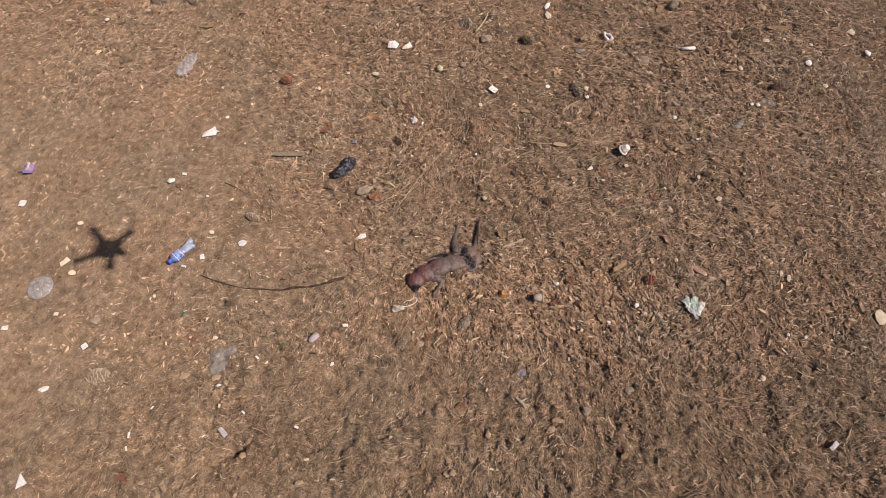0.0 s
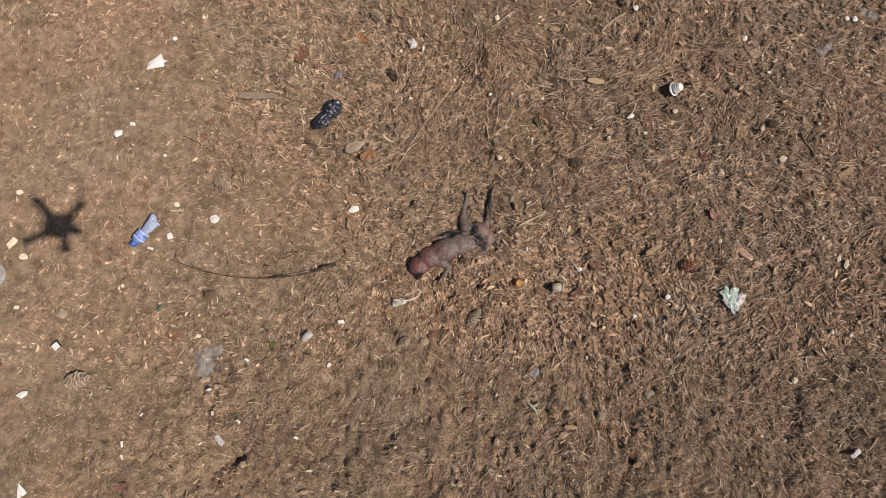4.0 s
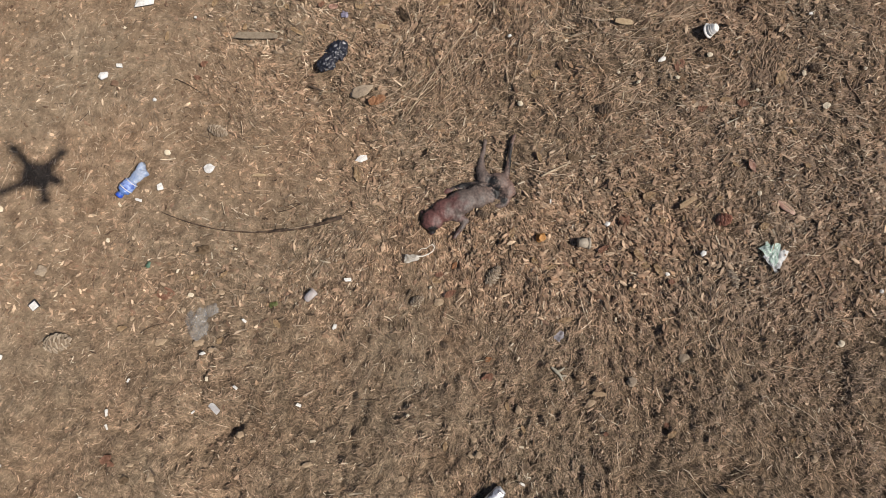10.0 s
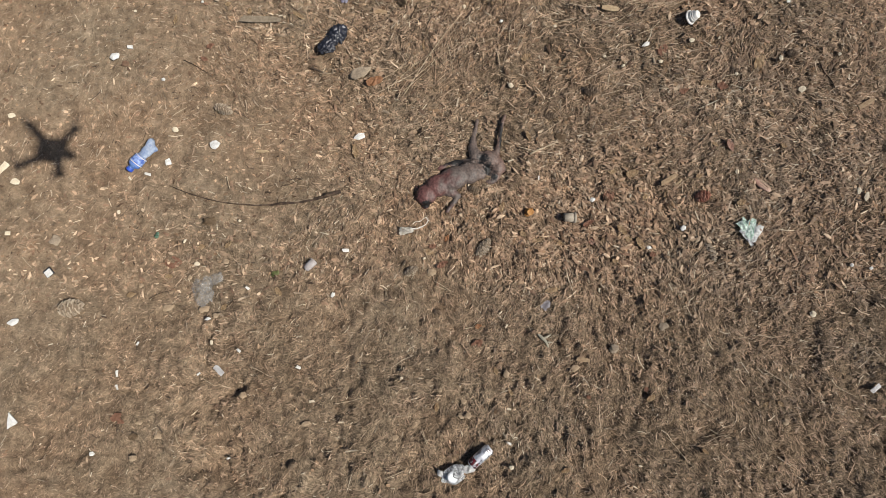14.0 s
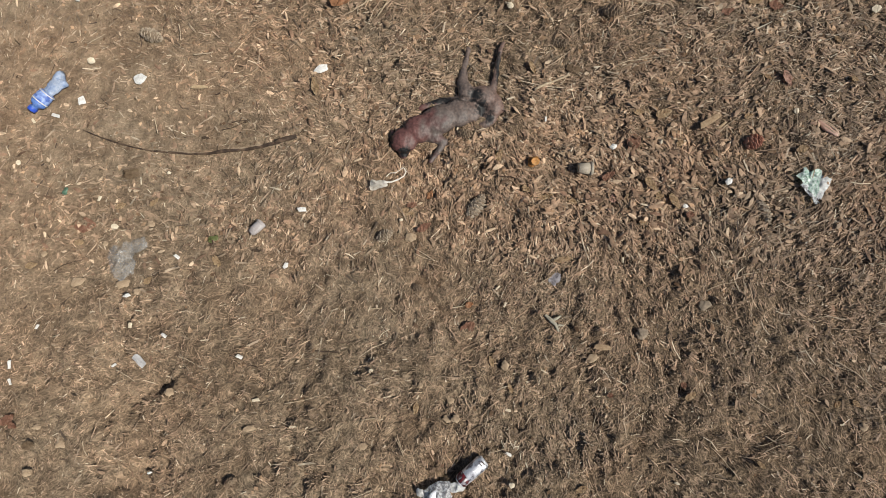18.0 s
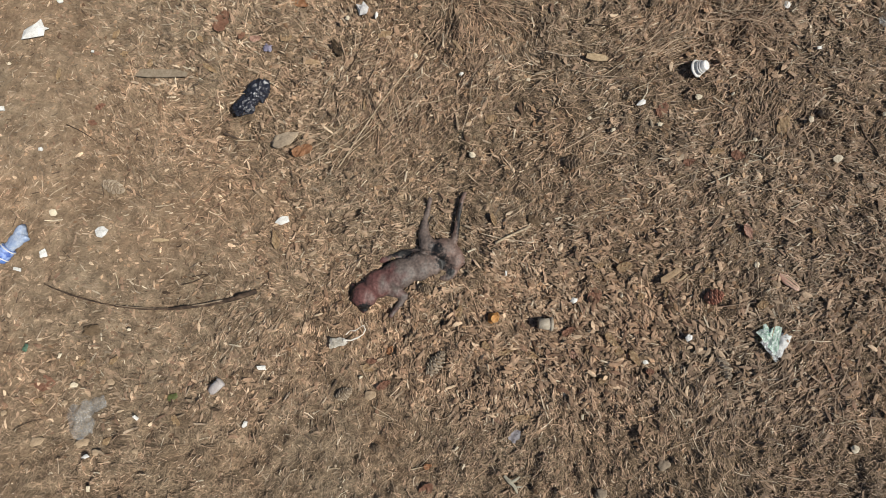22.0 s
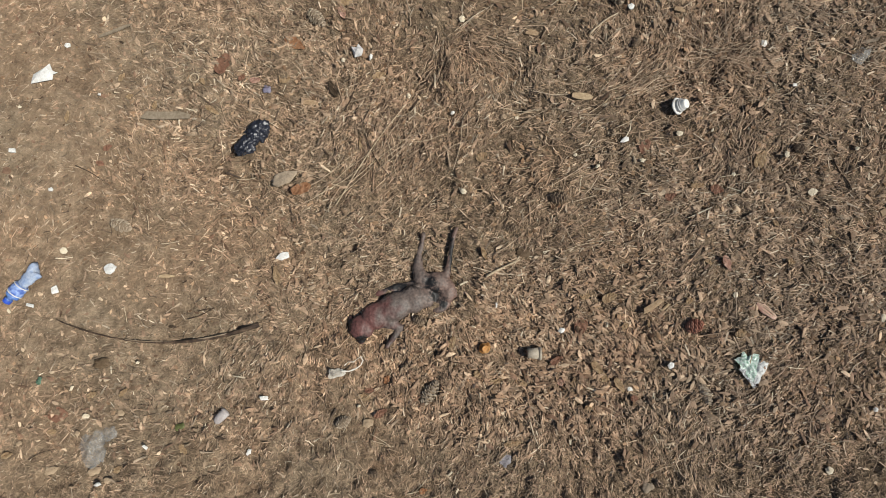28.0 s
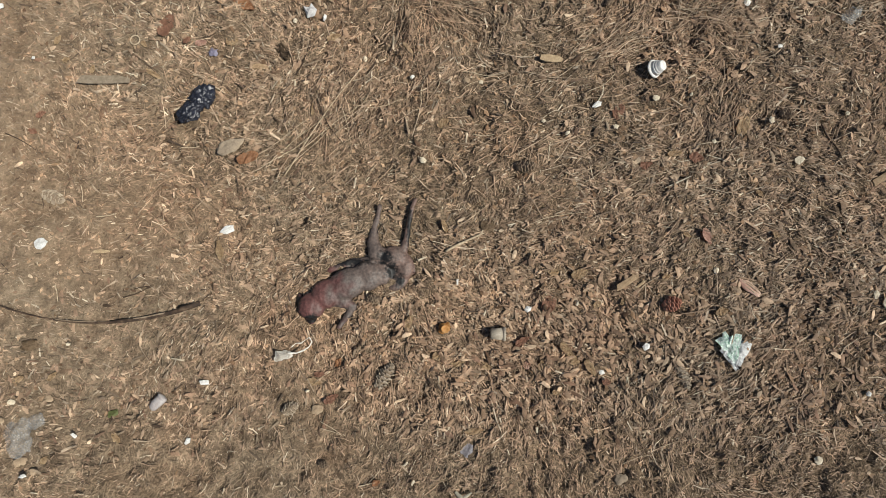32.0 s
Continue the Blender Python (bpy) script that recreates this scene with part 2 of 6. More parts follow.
# crevices between the clods: from, to, half width, depth
CREVICES = (
    (-0.89, -0.86, -0.85, -0.89, 0.011, 0.016),
    (-0.85, -0.89, -0.79, -0.89, 0.011, 0.016),
    (-0.79, -0.89, -0.73, -0.84, 0.011, 0.016),
    (-0.73, -0.84, -0.66, -0.80, 0.011, 0.016),
    (-0.87, -0.93, -0.81, -0.91, 0.01, 0.014),
    (-0.81, -0.91, -0.73, -0.89, 0.01, 0.014),
    (-0.88, -0.82, -0.83, -0.81, 0.014, 0.014),
    (-0.69, -0.97, -0.66, -0.93, 0.01, 0.014),
    (-0.90, -1.11, -0.75, -1.09, 0.018, 0.016),
    (0.50, -0.74, 0.53, -0.81, 0.018, 0.016),
    (0.53, -0.81, 0.57, -0.92, 0.018, 0.016),
    (0.79, -0.84, 0.82, -0.80, 0.014, 0.013),
    (0.69, -0.97, 0.79, -1.08, 0.022, 0.02),
    (0.87, -0.58, 0.91, -0.56, 0.014, 0.014),
    (1.25, -1.04, 1.30, -1.00, 0.014, 0.014),
    (0.18, -0.63, 0.23, -0.58, 0.012, 0.01),
    (-0.08, -0.95, -0.10, -0.99, 0.014, 0.01),
    (0.65, -0.39, 0.68, -0.54, 0.016, 0.012),
    (1.14, -0.40, 1.17, -0.38, 0.014, 0.014),
    (-0.44, -0.61, -0.34, -0.59, 0.01, 0.01),
    (-0.33, -0.84, -0.30, -0.99, 0.012, 0.012),
    (-0.60, -0.48, -0.54, -0.45, 0.012, 0.012),
    (-0.88, -0.80, -0.76, -0.74, 0.014, 0.014),
    (-0.65, -0.60, -0.48, -0.54, 0.01, 0.01),
    (1.19, 0.78, 1.16, 0.72, 0.016, 0.014),
    (0.65, 0.90, 0.69, 0.82, 0.012, 0.012),
)


def crevice_depth(x, y):
    """How far the crevices cut into the ground, with wavering sides."""
    out = np.zeros(np.shape(x))
    sway = (lattice_noise(x, y, 30.0, 41) - 0.5) * 0.024
    for ax, ay, bx, by, w, d in CREVICES:
        u = np.clip(((x - ax) * (bx - ax) + (y - ay) * (by - ay)) / ((bx - ax) ** 2 + (by - ay) ** 2), 0, 1)
        dist = np.hypot(x - ax - u * (bx - ax), y - ay - u * (by - ay)) + sway
        out = np.maximum(out, d * np.exp(-(dist / w) ** 2))
    return out


def spun_noise(x, y, scale, seed):
    """The same noise with its grid turned, so that lumps don't line up in rows."""
    c, q = math.cos(seed * 0.61), math.sin(seed * 0.61)
    return lattice_noise(np.asarray(x) * c - np.asarray(y) * q, np.asarray(x) * q + np.asarray(y) * c, scale, seed)


def height(x, y):
    k = roughness_of(x, y)
    south = smooth(-np.asarray(y), 0.25, 0.8) * smooth(x, -1.9, -1.0)
    near = smooth(-np.hypot(np.asarray(x) * 0.85, y), -4.2, -2.9)
    big = (spun_noise(x, y, 1.3, 11) - 0.5) * 0.022
    mid = (spun_noise(x, y, 6.0, 12) - 0.5) * 0.028 * (0.25 + k * (1 - 0.4 * smooth(x, 0.7, 1.4)) + 0.35 * south)
    low = (spun_noise(x, y, 17.0, 13) - 0.5) * 0.026 * (0.15 + k * (1 - 0.5 * smooth(x, 0.5, 1.3)) * (1 - 0.3 * south) + 0.2 * south)
    tiny = (spun_noise(x, y, 36.0, 14) - 0.5) * 0.015 * (0.42 + 0.9 * k)
    tiny = tiny + (spun_noise(x, y, 80.0, 17) - 0.5) * 0.009 * (0.15 + k)
    lumps = np.abs(spun_noise(x, y, 23.0, 18) - 0.5) * 0.026 + np.abs(spun_noise(x, y, 52.0, 19) - 0.5) * 0.014
    tiny = tiny + (lumps - 0.006) * (0.12 + 0.25 * k + 0.85 * south)
    tiny = tiny * smooth(y, -1.95, -1.5) * smooth(-np.abs(x), -2.6, -2.1)
    fold = np.abs(spun_noise(x, y, 5.0, 15) + 0.5 * spun_noise(x, y, 11.0, 16) - 0.75)
    crack = -np.clip(1 - fold / 0.06, 0, 1) * 0.015 * (0.1 + 0.7 * np.maximum(0.9 * south * (1 - 0.6 * smooth(x, 0.2, 0.9)), 0.3 * k * smooth(x, 0.9, 1.6)))
    return (big + mid + low + tiny + crack - crevice_depth(np.asarray(x), np.asarray(y))) * near


def h1(x, y):
    return float(height(np.array([x]), np.array([y]))[0])


def fast_mesh(name, verts, faces, mats):
    """A mesh from arrays; all faces have the same number of corners."""
    me = bpy.data.meshes.new(name)
    n, k = faces.shape
    me.vertices.add(len(verts))
    me.vertices.foreach_set("co", np.asarray(verts, np.float32).ravel())
    me.loops.add(n * k)
    me.loops.foreach_set("vertex_index", faces.astype(np.int32).ravel())
    me.polygons.add(n)
    me.polygons.foreach_set("loop_start", np.arange(0, n * k, k, dtype=np.int32))
    me.polygons.foreach_set("use_smooth", np.ones(n, bool))
    me.update(calc_edges=True)
    for m in mats:
        me.materials.append(m)
    return me


def far_steps(edge, end):
    out, step, v = [], 0.03, edge
    while v < end:
        step *= 1.35
        v += step
        out.append(v)
    return out


def build_ground():
    xs = np.array([-v for v in far_steps(3.6, 900)][::-1] + list(np.arange(-3.6, -2.5, 0.03)) + list(np.arange(-2.5, 2.5, 0.008)) + list(np.arange(2.5, 3.61, 0.03)) + far_steps(3.6, 900))
    ys = np.array([-v for v in far_steps(2.4, 900)][::-1] + list(np.arange(-2.4, -1.9, 0.03)) + list(np.arange(-1.9, 2.2, 0.008)) + list(np.arange(2.2, 3.1, 0.03)) + far_steps(3.09, 900))
    gx, gy = np.meshgrid(xs, ys)
    verts = np.stack([gx, gy, height(gx, gy)], -1).reshape(-1, 3)
    w = len(xs)
    i, j = np.meshgrid(np.arange(w - 1), np.arange(len(ys) - 1))
    a = (j * w + i).ravel()
    faces = np.stack([a, a + 1, a + w + 1, a + w], -1)
    ob = new("ground", fast_mesh("ground", verts, faces, [SOIL]))
    inner = smooth(-np.hypot(gx * 0.85, gy), -4.2, -2.9)
    share = (0.45 + (np.clip(mulch_of(gx, gy), 0, 0.52) - 0.45) * inner).astype(np.float32).ravel()
    ob.data.attributes.new("mulch_shade_share", "FLOAT", "POINT").data.foreach_set("value", share)
    matted = (0.5 + (roughness_of(gx, gy) - 0.5) * inner).astype(np.float32).ravel()
    ob.data.attributes.new("matted", "FLOAT", "POINT").data.foreach_set("value", matted)
    ob.data.polygons.foreach_set("use_smooth", np.ones(len(faces), bool))
    return tagged(ob, "trodden light brown dry soil with lumps and dips", "ground", kind="structure")


build_ground()

# ---- small templates ----
LEAF_T = np.array([(-.5, 0, 0), (-.2, .42, .15), (.2, .46, .2), (.5, 0, 0), (.2, -.42, .1), (-.2, -.46, .05), (-.2, 0, .6), (.2, 0, .6)])
LEAF_F = np.array([(0, 6, 1), (1, 6, 7), (1, 7, 2), (2, 7, 3), (3, 7, 4), (4, 7, 6), (4, 6, 5), (5, 6, 0)])
OVAL_T = np.array([(-.5, 0, 0), (-.36, .3, .1), (0, .5, .15), (.34, .34, .2), (.5, 0, .1), (.36, -.3, .1), (0, -.48, .05), (-.34, -.34, 0), (-.2, 0, .5), (.22, 0, .55)])
OVAL_F = np.array([(0, 8, 1), (1, 8, 2), (8, 9, 2), (2, 9, 3), (3, 9, 4), (4, 9, 5), (5, 9, 6), (9, 8, 6), (6, 8, 7), (7, 8, 0)])
ROOF = (1.4, 3.6, 5.8)
STRAW_T = np.array([(u, math.cos(a) * w, math.sin(a) * w) for u, w in ((-.5, .35), (0, .5), (.5, .3)) for a in ROOF])
STRAW_F = np.array([(3 * s + i, 3 * s + (i + 1) % 3, 3 * s + 3 + (i + 1) % 3, 3 * s + 3 + i) for s in (0, 1) for i in (0, 2)])
SHRED_T = np.array([(u, math.cos(a) * w, math.sin(a) * w * .8) for u, w in ((-.5, .42), (.5, .34)) for a in ROOF])
SHRED_F = np.array([(i, (i + 1) % 3, 3 + (i + 1) % 3, 3 + i) for i in (0, 2)])
CLOD_T = np.array([(.5, 0, 0), (-.5, 0, 0), (0, .5, 0), (0, -.5, 0), (0, 0, .5)])
CLOD_F = np.array([(0, 2, 4), (2, 1, 4), (1, 3, 4), (3, 0, 4)])

# ---- materials of things ----
WHITE = material("white_plastic", [(196, 190, 180), (226, 222, 216), (238, 236, 232)], 0.6, 60, 500, 0.15, spec=0.4)
CREAM = material("cream_shell", [(196, 180, 154), (216, 202, 178), (228, 218, 198)], 0.7, 60, 500, 0.25)
GREYPL = material("grey_plastic", [(150, 146, 144), (184, 180, 178), (200, 197, 194)], 0.6, 60, 500, 0.2)
PINK = material("pinkish_husk", [(162, 121, 104), (201, 162, 143), (222, 192, 173)], 0.75, 50, 400, 0.4)
TAN = material("tan_stone", [(146, 124, 100), (168, 146, 120), (184, 163, 138)], 0.85, 50, 400, 0.4)
GREYST = material("grey_stone", [(125, 110, 94), (154, 138, 119), (175, 157, 134)], 0.9, 40, 300, 0.5)
BROWNST = material("brown_stone", [(98, 74, 58), (120, 94, 76), (138, 112, 92)], 0.9, 40, 300, 0.5)
CONE_GREY = material("weathered_cone", [(146, 130, 112), (172, 155, 135), (190, 174, 153)], 0.85, 90, 500, 0.5, "object")
CONE_DARK = material("dark_cone", [(124, 103, 85), (146, 124, 103), (166, 144, 120)], 0.85, 90, 500, 0.5, "object")
CONE_RED = material("red_brown_cone", [(150, 98, 80), (176, 120, 99), (192, 142, 119)], 0.8, 90, 500, 0.5, "object")
CONE_CORE = material("cone_core", [(128, 111, 94), (146, 128, 108)], 0.9, 90, 500, 0.5)
LEAF_RED = material("red_brown_leaf", [(138, 98, 79), (162, 120, 98), (180, 142, 118)], 0.7, 60, 400, 0.4)
LEAF_ORANGE = material("orange_leaf", [(150, 106, 74), (180, 132, 96), (196, 152, 118)], 0.6, 60, 400, 0.4)
LEAF_TAN = material("tan_leaf", [(160, 132, 99), (190, 162, 127), (210, 186, 153)], 0.7, 60, 400, 0.4)
LEAF_BROWN = material("brown_leaf", [(120, 98, 76), (138, 116, 92), (154, 132, 107)], 0.75, 60, 400, 0.4)
LEAF_DARK = material("dark_leaf", [(72, 58, 46), (94, 78, 62), (112, 94, 76)], 0.75, 60, 400, 0.4)
WOOD_PALE = material("pale_wood", [(150, 127, 98), (178, 154, 122), (196, 174, 142)], 0.7, 120, 500, 0.4)
STALK = material("pale_stalk", [(150, 130, 106), (182, 163, 137), (206, 189, 164)], 0.7, 120, 500, 0.3)
WOOD_TAN = material("tan_wood", [(134, 110, 82), (164, 138, 108), (180, 156, 126)], 0.75, 120, 500, 0.4)
WOOD_GREY = material("weathered_wood", [(112, 98, 82), (136, 122, 104), (152, 138, 120)], 0.85, 120, 500, 0.4)
WOOD_YELLOW = material("yellow_wood", [(160, 130, 92), (184, 154, 114), (198, 172, 134)], 0.7, 120, 500, 0.4)
WOOD_DARK = material("dark_wood", [(52, 40, 32), (74, 58, 46), (96, 78, 62)], 0.8, 120, 500, 0.4)
BLUE = material("blue_plastic", [(92, 130, 210), (118, 156, 226), (140, 174, 234)], 0.25, 40, 300, 0.15, transmission=0.35, spec=0.5)
BLUE_PALE = material("pale_blue_plastic", [(120, 146, 196), (168, 186, 218), (206, 216, 234), (150, 172, 210)], 0.22, 40, 300, 0.15, transmission=0.35, spec=0.5)
BLUE_DEEP = material("deep_blue_plastic", [(40, 70, 170), (52, 86, 190), (66, 102, 204)], 0.35, 40, 300, 0.1, spec=0.5)
BLUE_LABEL = material("blue_label", [(52, 78, 150), (78, 108, 182), (150, 172, 220), (64, 92, 166), (110, 138, 204)], 0.45, 40, 300, 0.1, spec=0.4)
METAL = material("can_metal", [(214, 214, 216), (230, 230, 232), (242, 242, 243)], 0.35, 40, 300, 0.2, metal=0.45, spec=0.5)
CANPRINT = material("can_print", [(44, 40, 44), (120, 116, 122), (196, 196, 202), (226, 226, 230), (88, 82, 88), (204, 204, 210)], 0.3, 26, 300, 0.2, metal=0.55, spec=0.5, spread=0.3)
CANRED = material("red_can_print", [(92, 26, 34), (128, 38, 46), (60, 40, 44), (206, 200, 204), (140, 46, 54)], 0.4, 40, 300, 0.15, metal=0.3)
BLACK_FILM = material("black_plastic_film", [(22, 22, 28), (36, 37, 46), (54, 55, 66)], 0.34, 60, 160, 0.25, spec=0.6)
GREEN_FOIL = material("green_foil", [(126, 172, 148), (156, 196, 174), (240, 244, 241), (164, 202, 182), (236, 240, 237)], 0.4, 110, 400, 0.2, metal=0.1, spec=0.5, spread=0.3)
WHITE_FOIL = material("white_foil", [(222, 221, 217), (240, 239, 237), (248, 248, 246)], 0.45, 120, 500, 0.15, spec=0.5)
SILVER_PRINT = material("silver_print", [(196, 194, 194), (247, 247, 247), (150, 148, 150), (250, 250, 250)], 0.4, 170, 500, 0.15, spec=0.5, spread=0.35)
FILM = material("clear_film", [(186, 180, 172), (204, 200, 194), (220, 217, 212)], 0.3, 60, 400, 0.25, alpha=0.3, spec=0.8)
FILM_CLOUDY = material("cloudy_film", [(206, 200, 198), (228, 223, 221), (244, 241, 240)], 0.25, 60, 400, 0.25, alpha=0.4, spec=0.8)
FILM_THIN = material("thin_clear_film", [(206, 202, 196), (222, 219, 214), (236, 234, 230)], 0.2, 60, 400, 0.25, alpha=0.2, spec=0.8)
FROST = material("frosted_plastic", [(176, 164, 158), (198, 188, 184), (214, 206, 202)], 0.4, 60, 400, 0.2, alpha=0.72, spec=0.45)
PURPLE = material("purple_plastic", [(184, 146, 208), (202, 170, 222), (218, 194, 232)], 0.4, 40, 300, 0.2)
LILAC = material("lilac_film", [(150, 142, 164), (170, 164, 184), (190, 186, 202)], 0.4, 40, 300, 0.2)
TISSUE = material("dirty_tissue", [(204, 194, 178), (224, 217, 206), (238, 234, 228)], 0.8, 60, 400, 0.4)
POT = material("beige_pot_plastic", [(146, 134, 118), (164, 152, 136), (176, 166, 150)], 0.55, 40, 300, 0.2)
PEEL = material("orange_peel", [(160, 106, 52), (188, 134, 76), (204, 160, 108)], 0.55, 60, 500, 0.5)
FRUIT = material("green_fruit", [(164, 166, 132), (180, 182, 150), (194, 194, 166)], 0.5, 60, 400, 0.2)
MOSS = material("grey_lichen", [(150, 142, 124), (168, 160, 142), (184, 176, 158)], 0.9, 60, 400, 0.5)
LEAF_GREEN = material("green_leaf", [(108, 114, 66), (128, 134, 86), (146, 148, 104)], 0.65, 60, 400, 0.3)
GREENBIT = material("green_plastic", [(104, 140, 114), (122, 154, 130), (140, 166, 146)], 0.5, 60, 400, 0.2)
BLUEBIT = material("blue_wrapper", [(146, 140, 144), (164, 158, 162), (186, 182, 186)], 0.45, 60, 400, 0.3)
STRAP = material("dark_bark_strip", [(40, 31, 26), (72, 57, 46), (118, 98, 80)], 0.75, 60, 400, 0.5)
STRAP_WOOD = material("bared_strip_wood", [(112, 94, 75), (138, 120, 100), (160, 144, 124)], 0.75, 60, 400, 0.4)
DRONE = material("dark_drone_shell", [(52, 52, 54), (66, 66, 68)], 0.5, 40, 300, 0.1)

# ---- makers ----


def part(name, bm, mat, parent, label=""):
    me = bpy.data.meshes.new(name)
    bm.to_mesh(me)
    bm.free()
    me.materials.append(mat)
    ob = new(name, me)
    ob.parent = parent
    return tagged(ob, label)


def single(name, bm, mats, m, label, category, group="", shade=False):
    """A thing of one mesh."""
    me = bpy.data.meshes.new(name)
    if shade:
        for f in bm.faces:
            f.smooth = True
    bm.to_mesh(me)
    bm.free()
    for k in mats if isinstance(mats, (list, tuple)) else [mats]:
        me.materials.append(k)
    ob = new(name, me)
    ob.matrix_world = m
    return tagged(ob, label, category, group)


def thing(name, m, label, category, group=""):
    ob = new(name)
    ob.empty_display_size = 0.02
    ob.matrix_world = m
    return tagged(ob, label, category, group)


def on_ground(x, y, rot=0.0, lift=0.0, rx=0.0, ry=0.0):
    return pose(x, y, h1(x, y) + lift + .003 + .003 * float(roughness_of(x, y)), rx, ry, rot)


def plate(outline, thick, rise, r, wobble=0.0):
    """A thin body over an outline, domed by rise in the middle."""
    bm = bmesh.new()
    top = [bm.verts.new((x, y, thick + r.uniform(-1, 1) * wobble)) for x, y in outline]
    mid = [bm.verts.new((x * .55, y * .55, thick + rise * .7 + r.uniform(-1, 1) * wobble)) for x, y in outline]
    low = [bm.verts.new((x, y, v.co.z - thick)) for (x, y), v in zip(outline, top)]
    c = bm.verts.new((0, 0, thick + rise))
    n = len(outline)
    for i in range(n):
        j = (i + 1) % n
        bm.faces.new((mid[i], mid[j], c))
        bm.faces.new((top[i], top[j], mid[j], mid[i]))
        bm.faces.new((low[i], low[j], top[j], top[i]))
    bm.faces.new(low[::-1])
    return bm


SEEDS = random.Random(7)
FRAG = {"white": (WHITE, "broken white plastic fragment lying on dry soil"), "cream": (CREAM, "pale cream broken shell piece among litter"),
        "grey": (GREYPL, "flat light grey plastic piece lying on soil")}


def fragment(x, y, L, W, rot, tone, sides):
    r = random.Random(SEEDS.random())
    turn = r.uniform(0, 6.28) if sides != 4 else math.pi / 4
    k = {3: 1.35, 4: 1.25}.get(sides, 1.05)
    pts = [(math.cos(turn + 6.2832 * i / sides) * L / 2 * k * r.uniform(.72, 1.14), math.sin(turn + 6.2832 * i / sides) * W / 2 * k * r.uniform(.72, 1.14))
           for i in range(sides)]
    broken = []
    for (ax, ay), (bx, by) in zip(pts, pts[1:] + pts[:1]):
        broken.append((ax * .97, ay * .97))
        for u in (.33, .67):
            k = r.uniform(.92, 1.07)
            broken.append((((1 - u) * ax + u * bx) * k, ((1 - u) * ay + u * by) * k))
    bm = plate(broken, r.uniform(.002, .004), r.uniform(.001, .006) if sides > 4 else .001, r, .0012)
    mat, label = FRAG[tone]
    size = "small " if L < 0.022 else ""
    return single("fragment", bm, mat, on_ground(x, y, rot, .0035, r.uniform(-9, 9), r.uniform(-9, 9)), size + label, "fragment", "scattered pale fragments")


STONES = {"tan": (TAN, "rounded tan pebble lying on soil"), "grey": (GREYST, "dull grey stone half sunk in soil"),
          "brown": (BROWNST, "dark brown stone among leaf litter"), "pale": (CREAM, "smooth pale pebble lying on litter")}


def lump_mesh(a, b, c, seed, rough=.12, detail=2):
    bm = bmesh.new()
    bmesh.ops.create_icosphere(bm, subdivisions=detail, radius=1)
    for v in bm.verts:
        k = 1 + rough * (noise.noise(v.co * 1.6 + Vector((seed * 13.1, seed * 7.7, seed))) * 1.6)
        v.co = Vector((v.co.x * a * k, v.co.y * b * k, v.co.z * c * k))
    return bm


def stone(x, y, L, W, rot, tone):
    s = SEEDS.random()
    mat, label = STONES[tone]
    c = min(L, W) * .22
    return single("stone", lump_mesh(L / 2, W / 2, c, s, .36, 3), mat, on_ground(x, y, rot, c * .45), label, "stone", "scattered stones", True)


CONES = {"grey": (CONE_GREY, "weathered grey-brown open pine cone on its side"), "dark": (CONE_DARK, "dark brown open pine cone among dry litter"),
         "red": (CONE_RED, "reddish-brown open pine cone on leaf litter"), "brown": (CONE_DARK, "brown pine cone lying on litter")}


SCALES = {}


def cone_scale(tone, mat):
    """One woody scale, widening to its tip; all the cones of a tone share it."""
    if tone not in SCALES:
        me = bpy.data.meshes.new("scale")
        v = [(-.4, -.3, 0), (.4, -.3, 0), (.4, .3, 0), (-.4, .3, 0), (-1, -.5, .8), (1, -.5, .8), (.9, .6, .85), (-.9, .6, .85), (0, -.3, 1.05), (0, .5, 1.05)]
        f = [(0, 3, 2, 1), (0, 1, 5, 4), (1, 2, 6, 5), (2, 3, 7, 6), (3, 0, 4, 7), (4, 5, 8), (7, 9, 6), (5, 6, 9, 8), (4, 8, 9, 7)]
        me.from_pydata(v, [], f)
        me.materials.append(mat)
        SCALES[tone] = me
    return SCALES[tone]


def pine_cone(x, y, L, W, rot, tone):
    """A core with spirals of woody scales, lying on its side."""
    r = random.Random(SEEDS.random())
    mat, label = CONES[tone]
    W = max(W, L * .45) * .88
    L = L * .9
    ob = thing("pine_cone", on_ground(x, y, rot, W * (.11 if tone == "grey" else .15), 0, r.uniform(-8, 8)), label, "pine cone", "fallen pine cones")
    part("core", lump_mesh(L * .45, W * .28, W * .28, r.random(), .05), CONE_CORE, ob)
    n = 46
    for i in range(n):
        u = (i + .5) / n
        ax = (u - .5) * L * .92
        rad = W * .5 * math.sin(math.pi * min(1, .12 + u * .86)) ** .7
        ang = i * 2.39996
        wdt = W * .16 * (.7 + .5 * math.sin(math.pi * u))
        lean = Vector((L * .10, math.cos(ang) * rad * .62, math.sin(ang) * rad * .62)) * r.uniform(.9, 1.1)
        z = lean.normalized()
        side = Vector((0, -math.sin(ang), math.cos(ang)))
        y = z.cross(side)
        s = new("scale", cone_scale(tone, mat))
        s.parent = ob
        start = Vector((ax - L * .03, math.cos(ang) * rad * .35, math.sin(ang) * rad * .35))
        s.matrix_local = Matrix.Translation(start) @ Matrix((side, y, z)).transposed().to_4x4() @ Matrix.Diagonal((wdt, W * .05, lean.length, 1))
    return ob


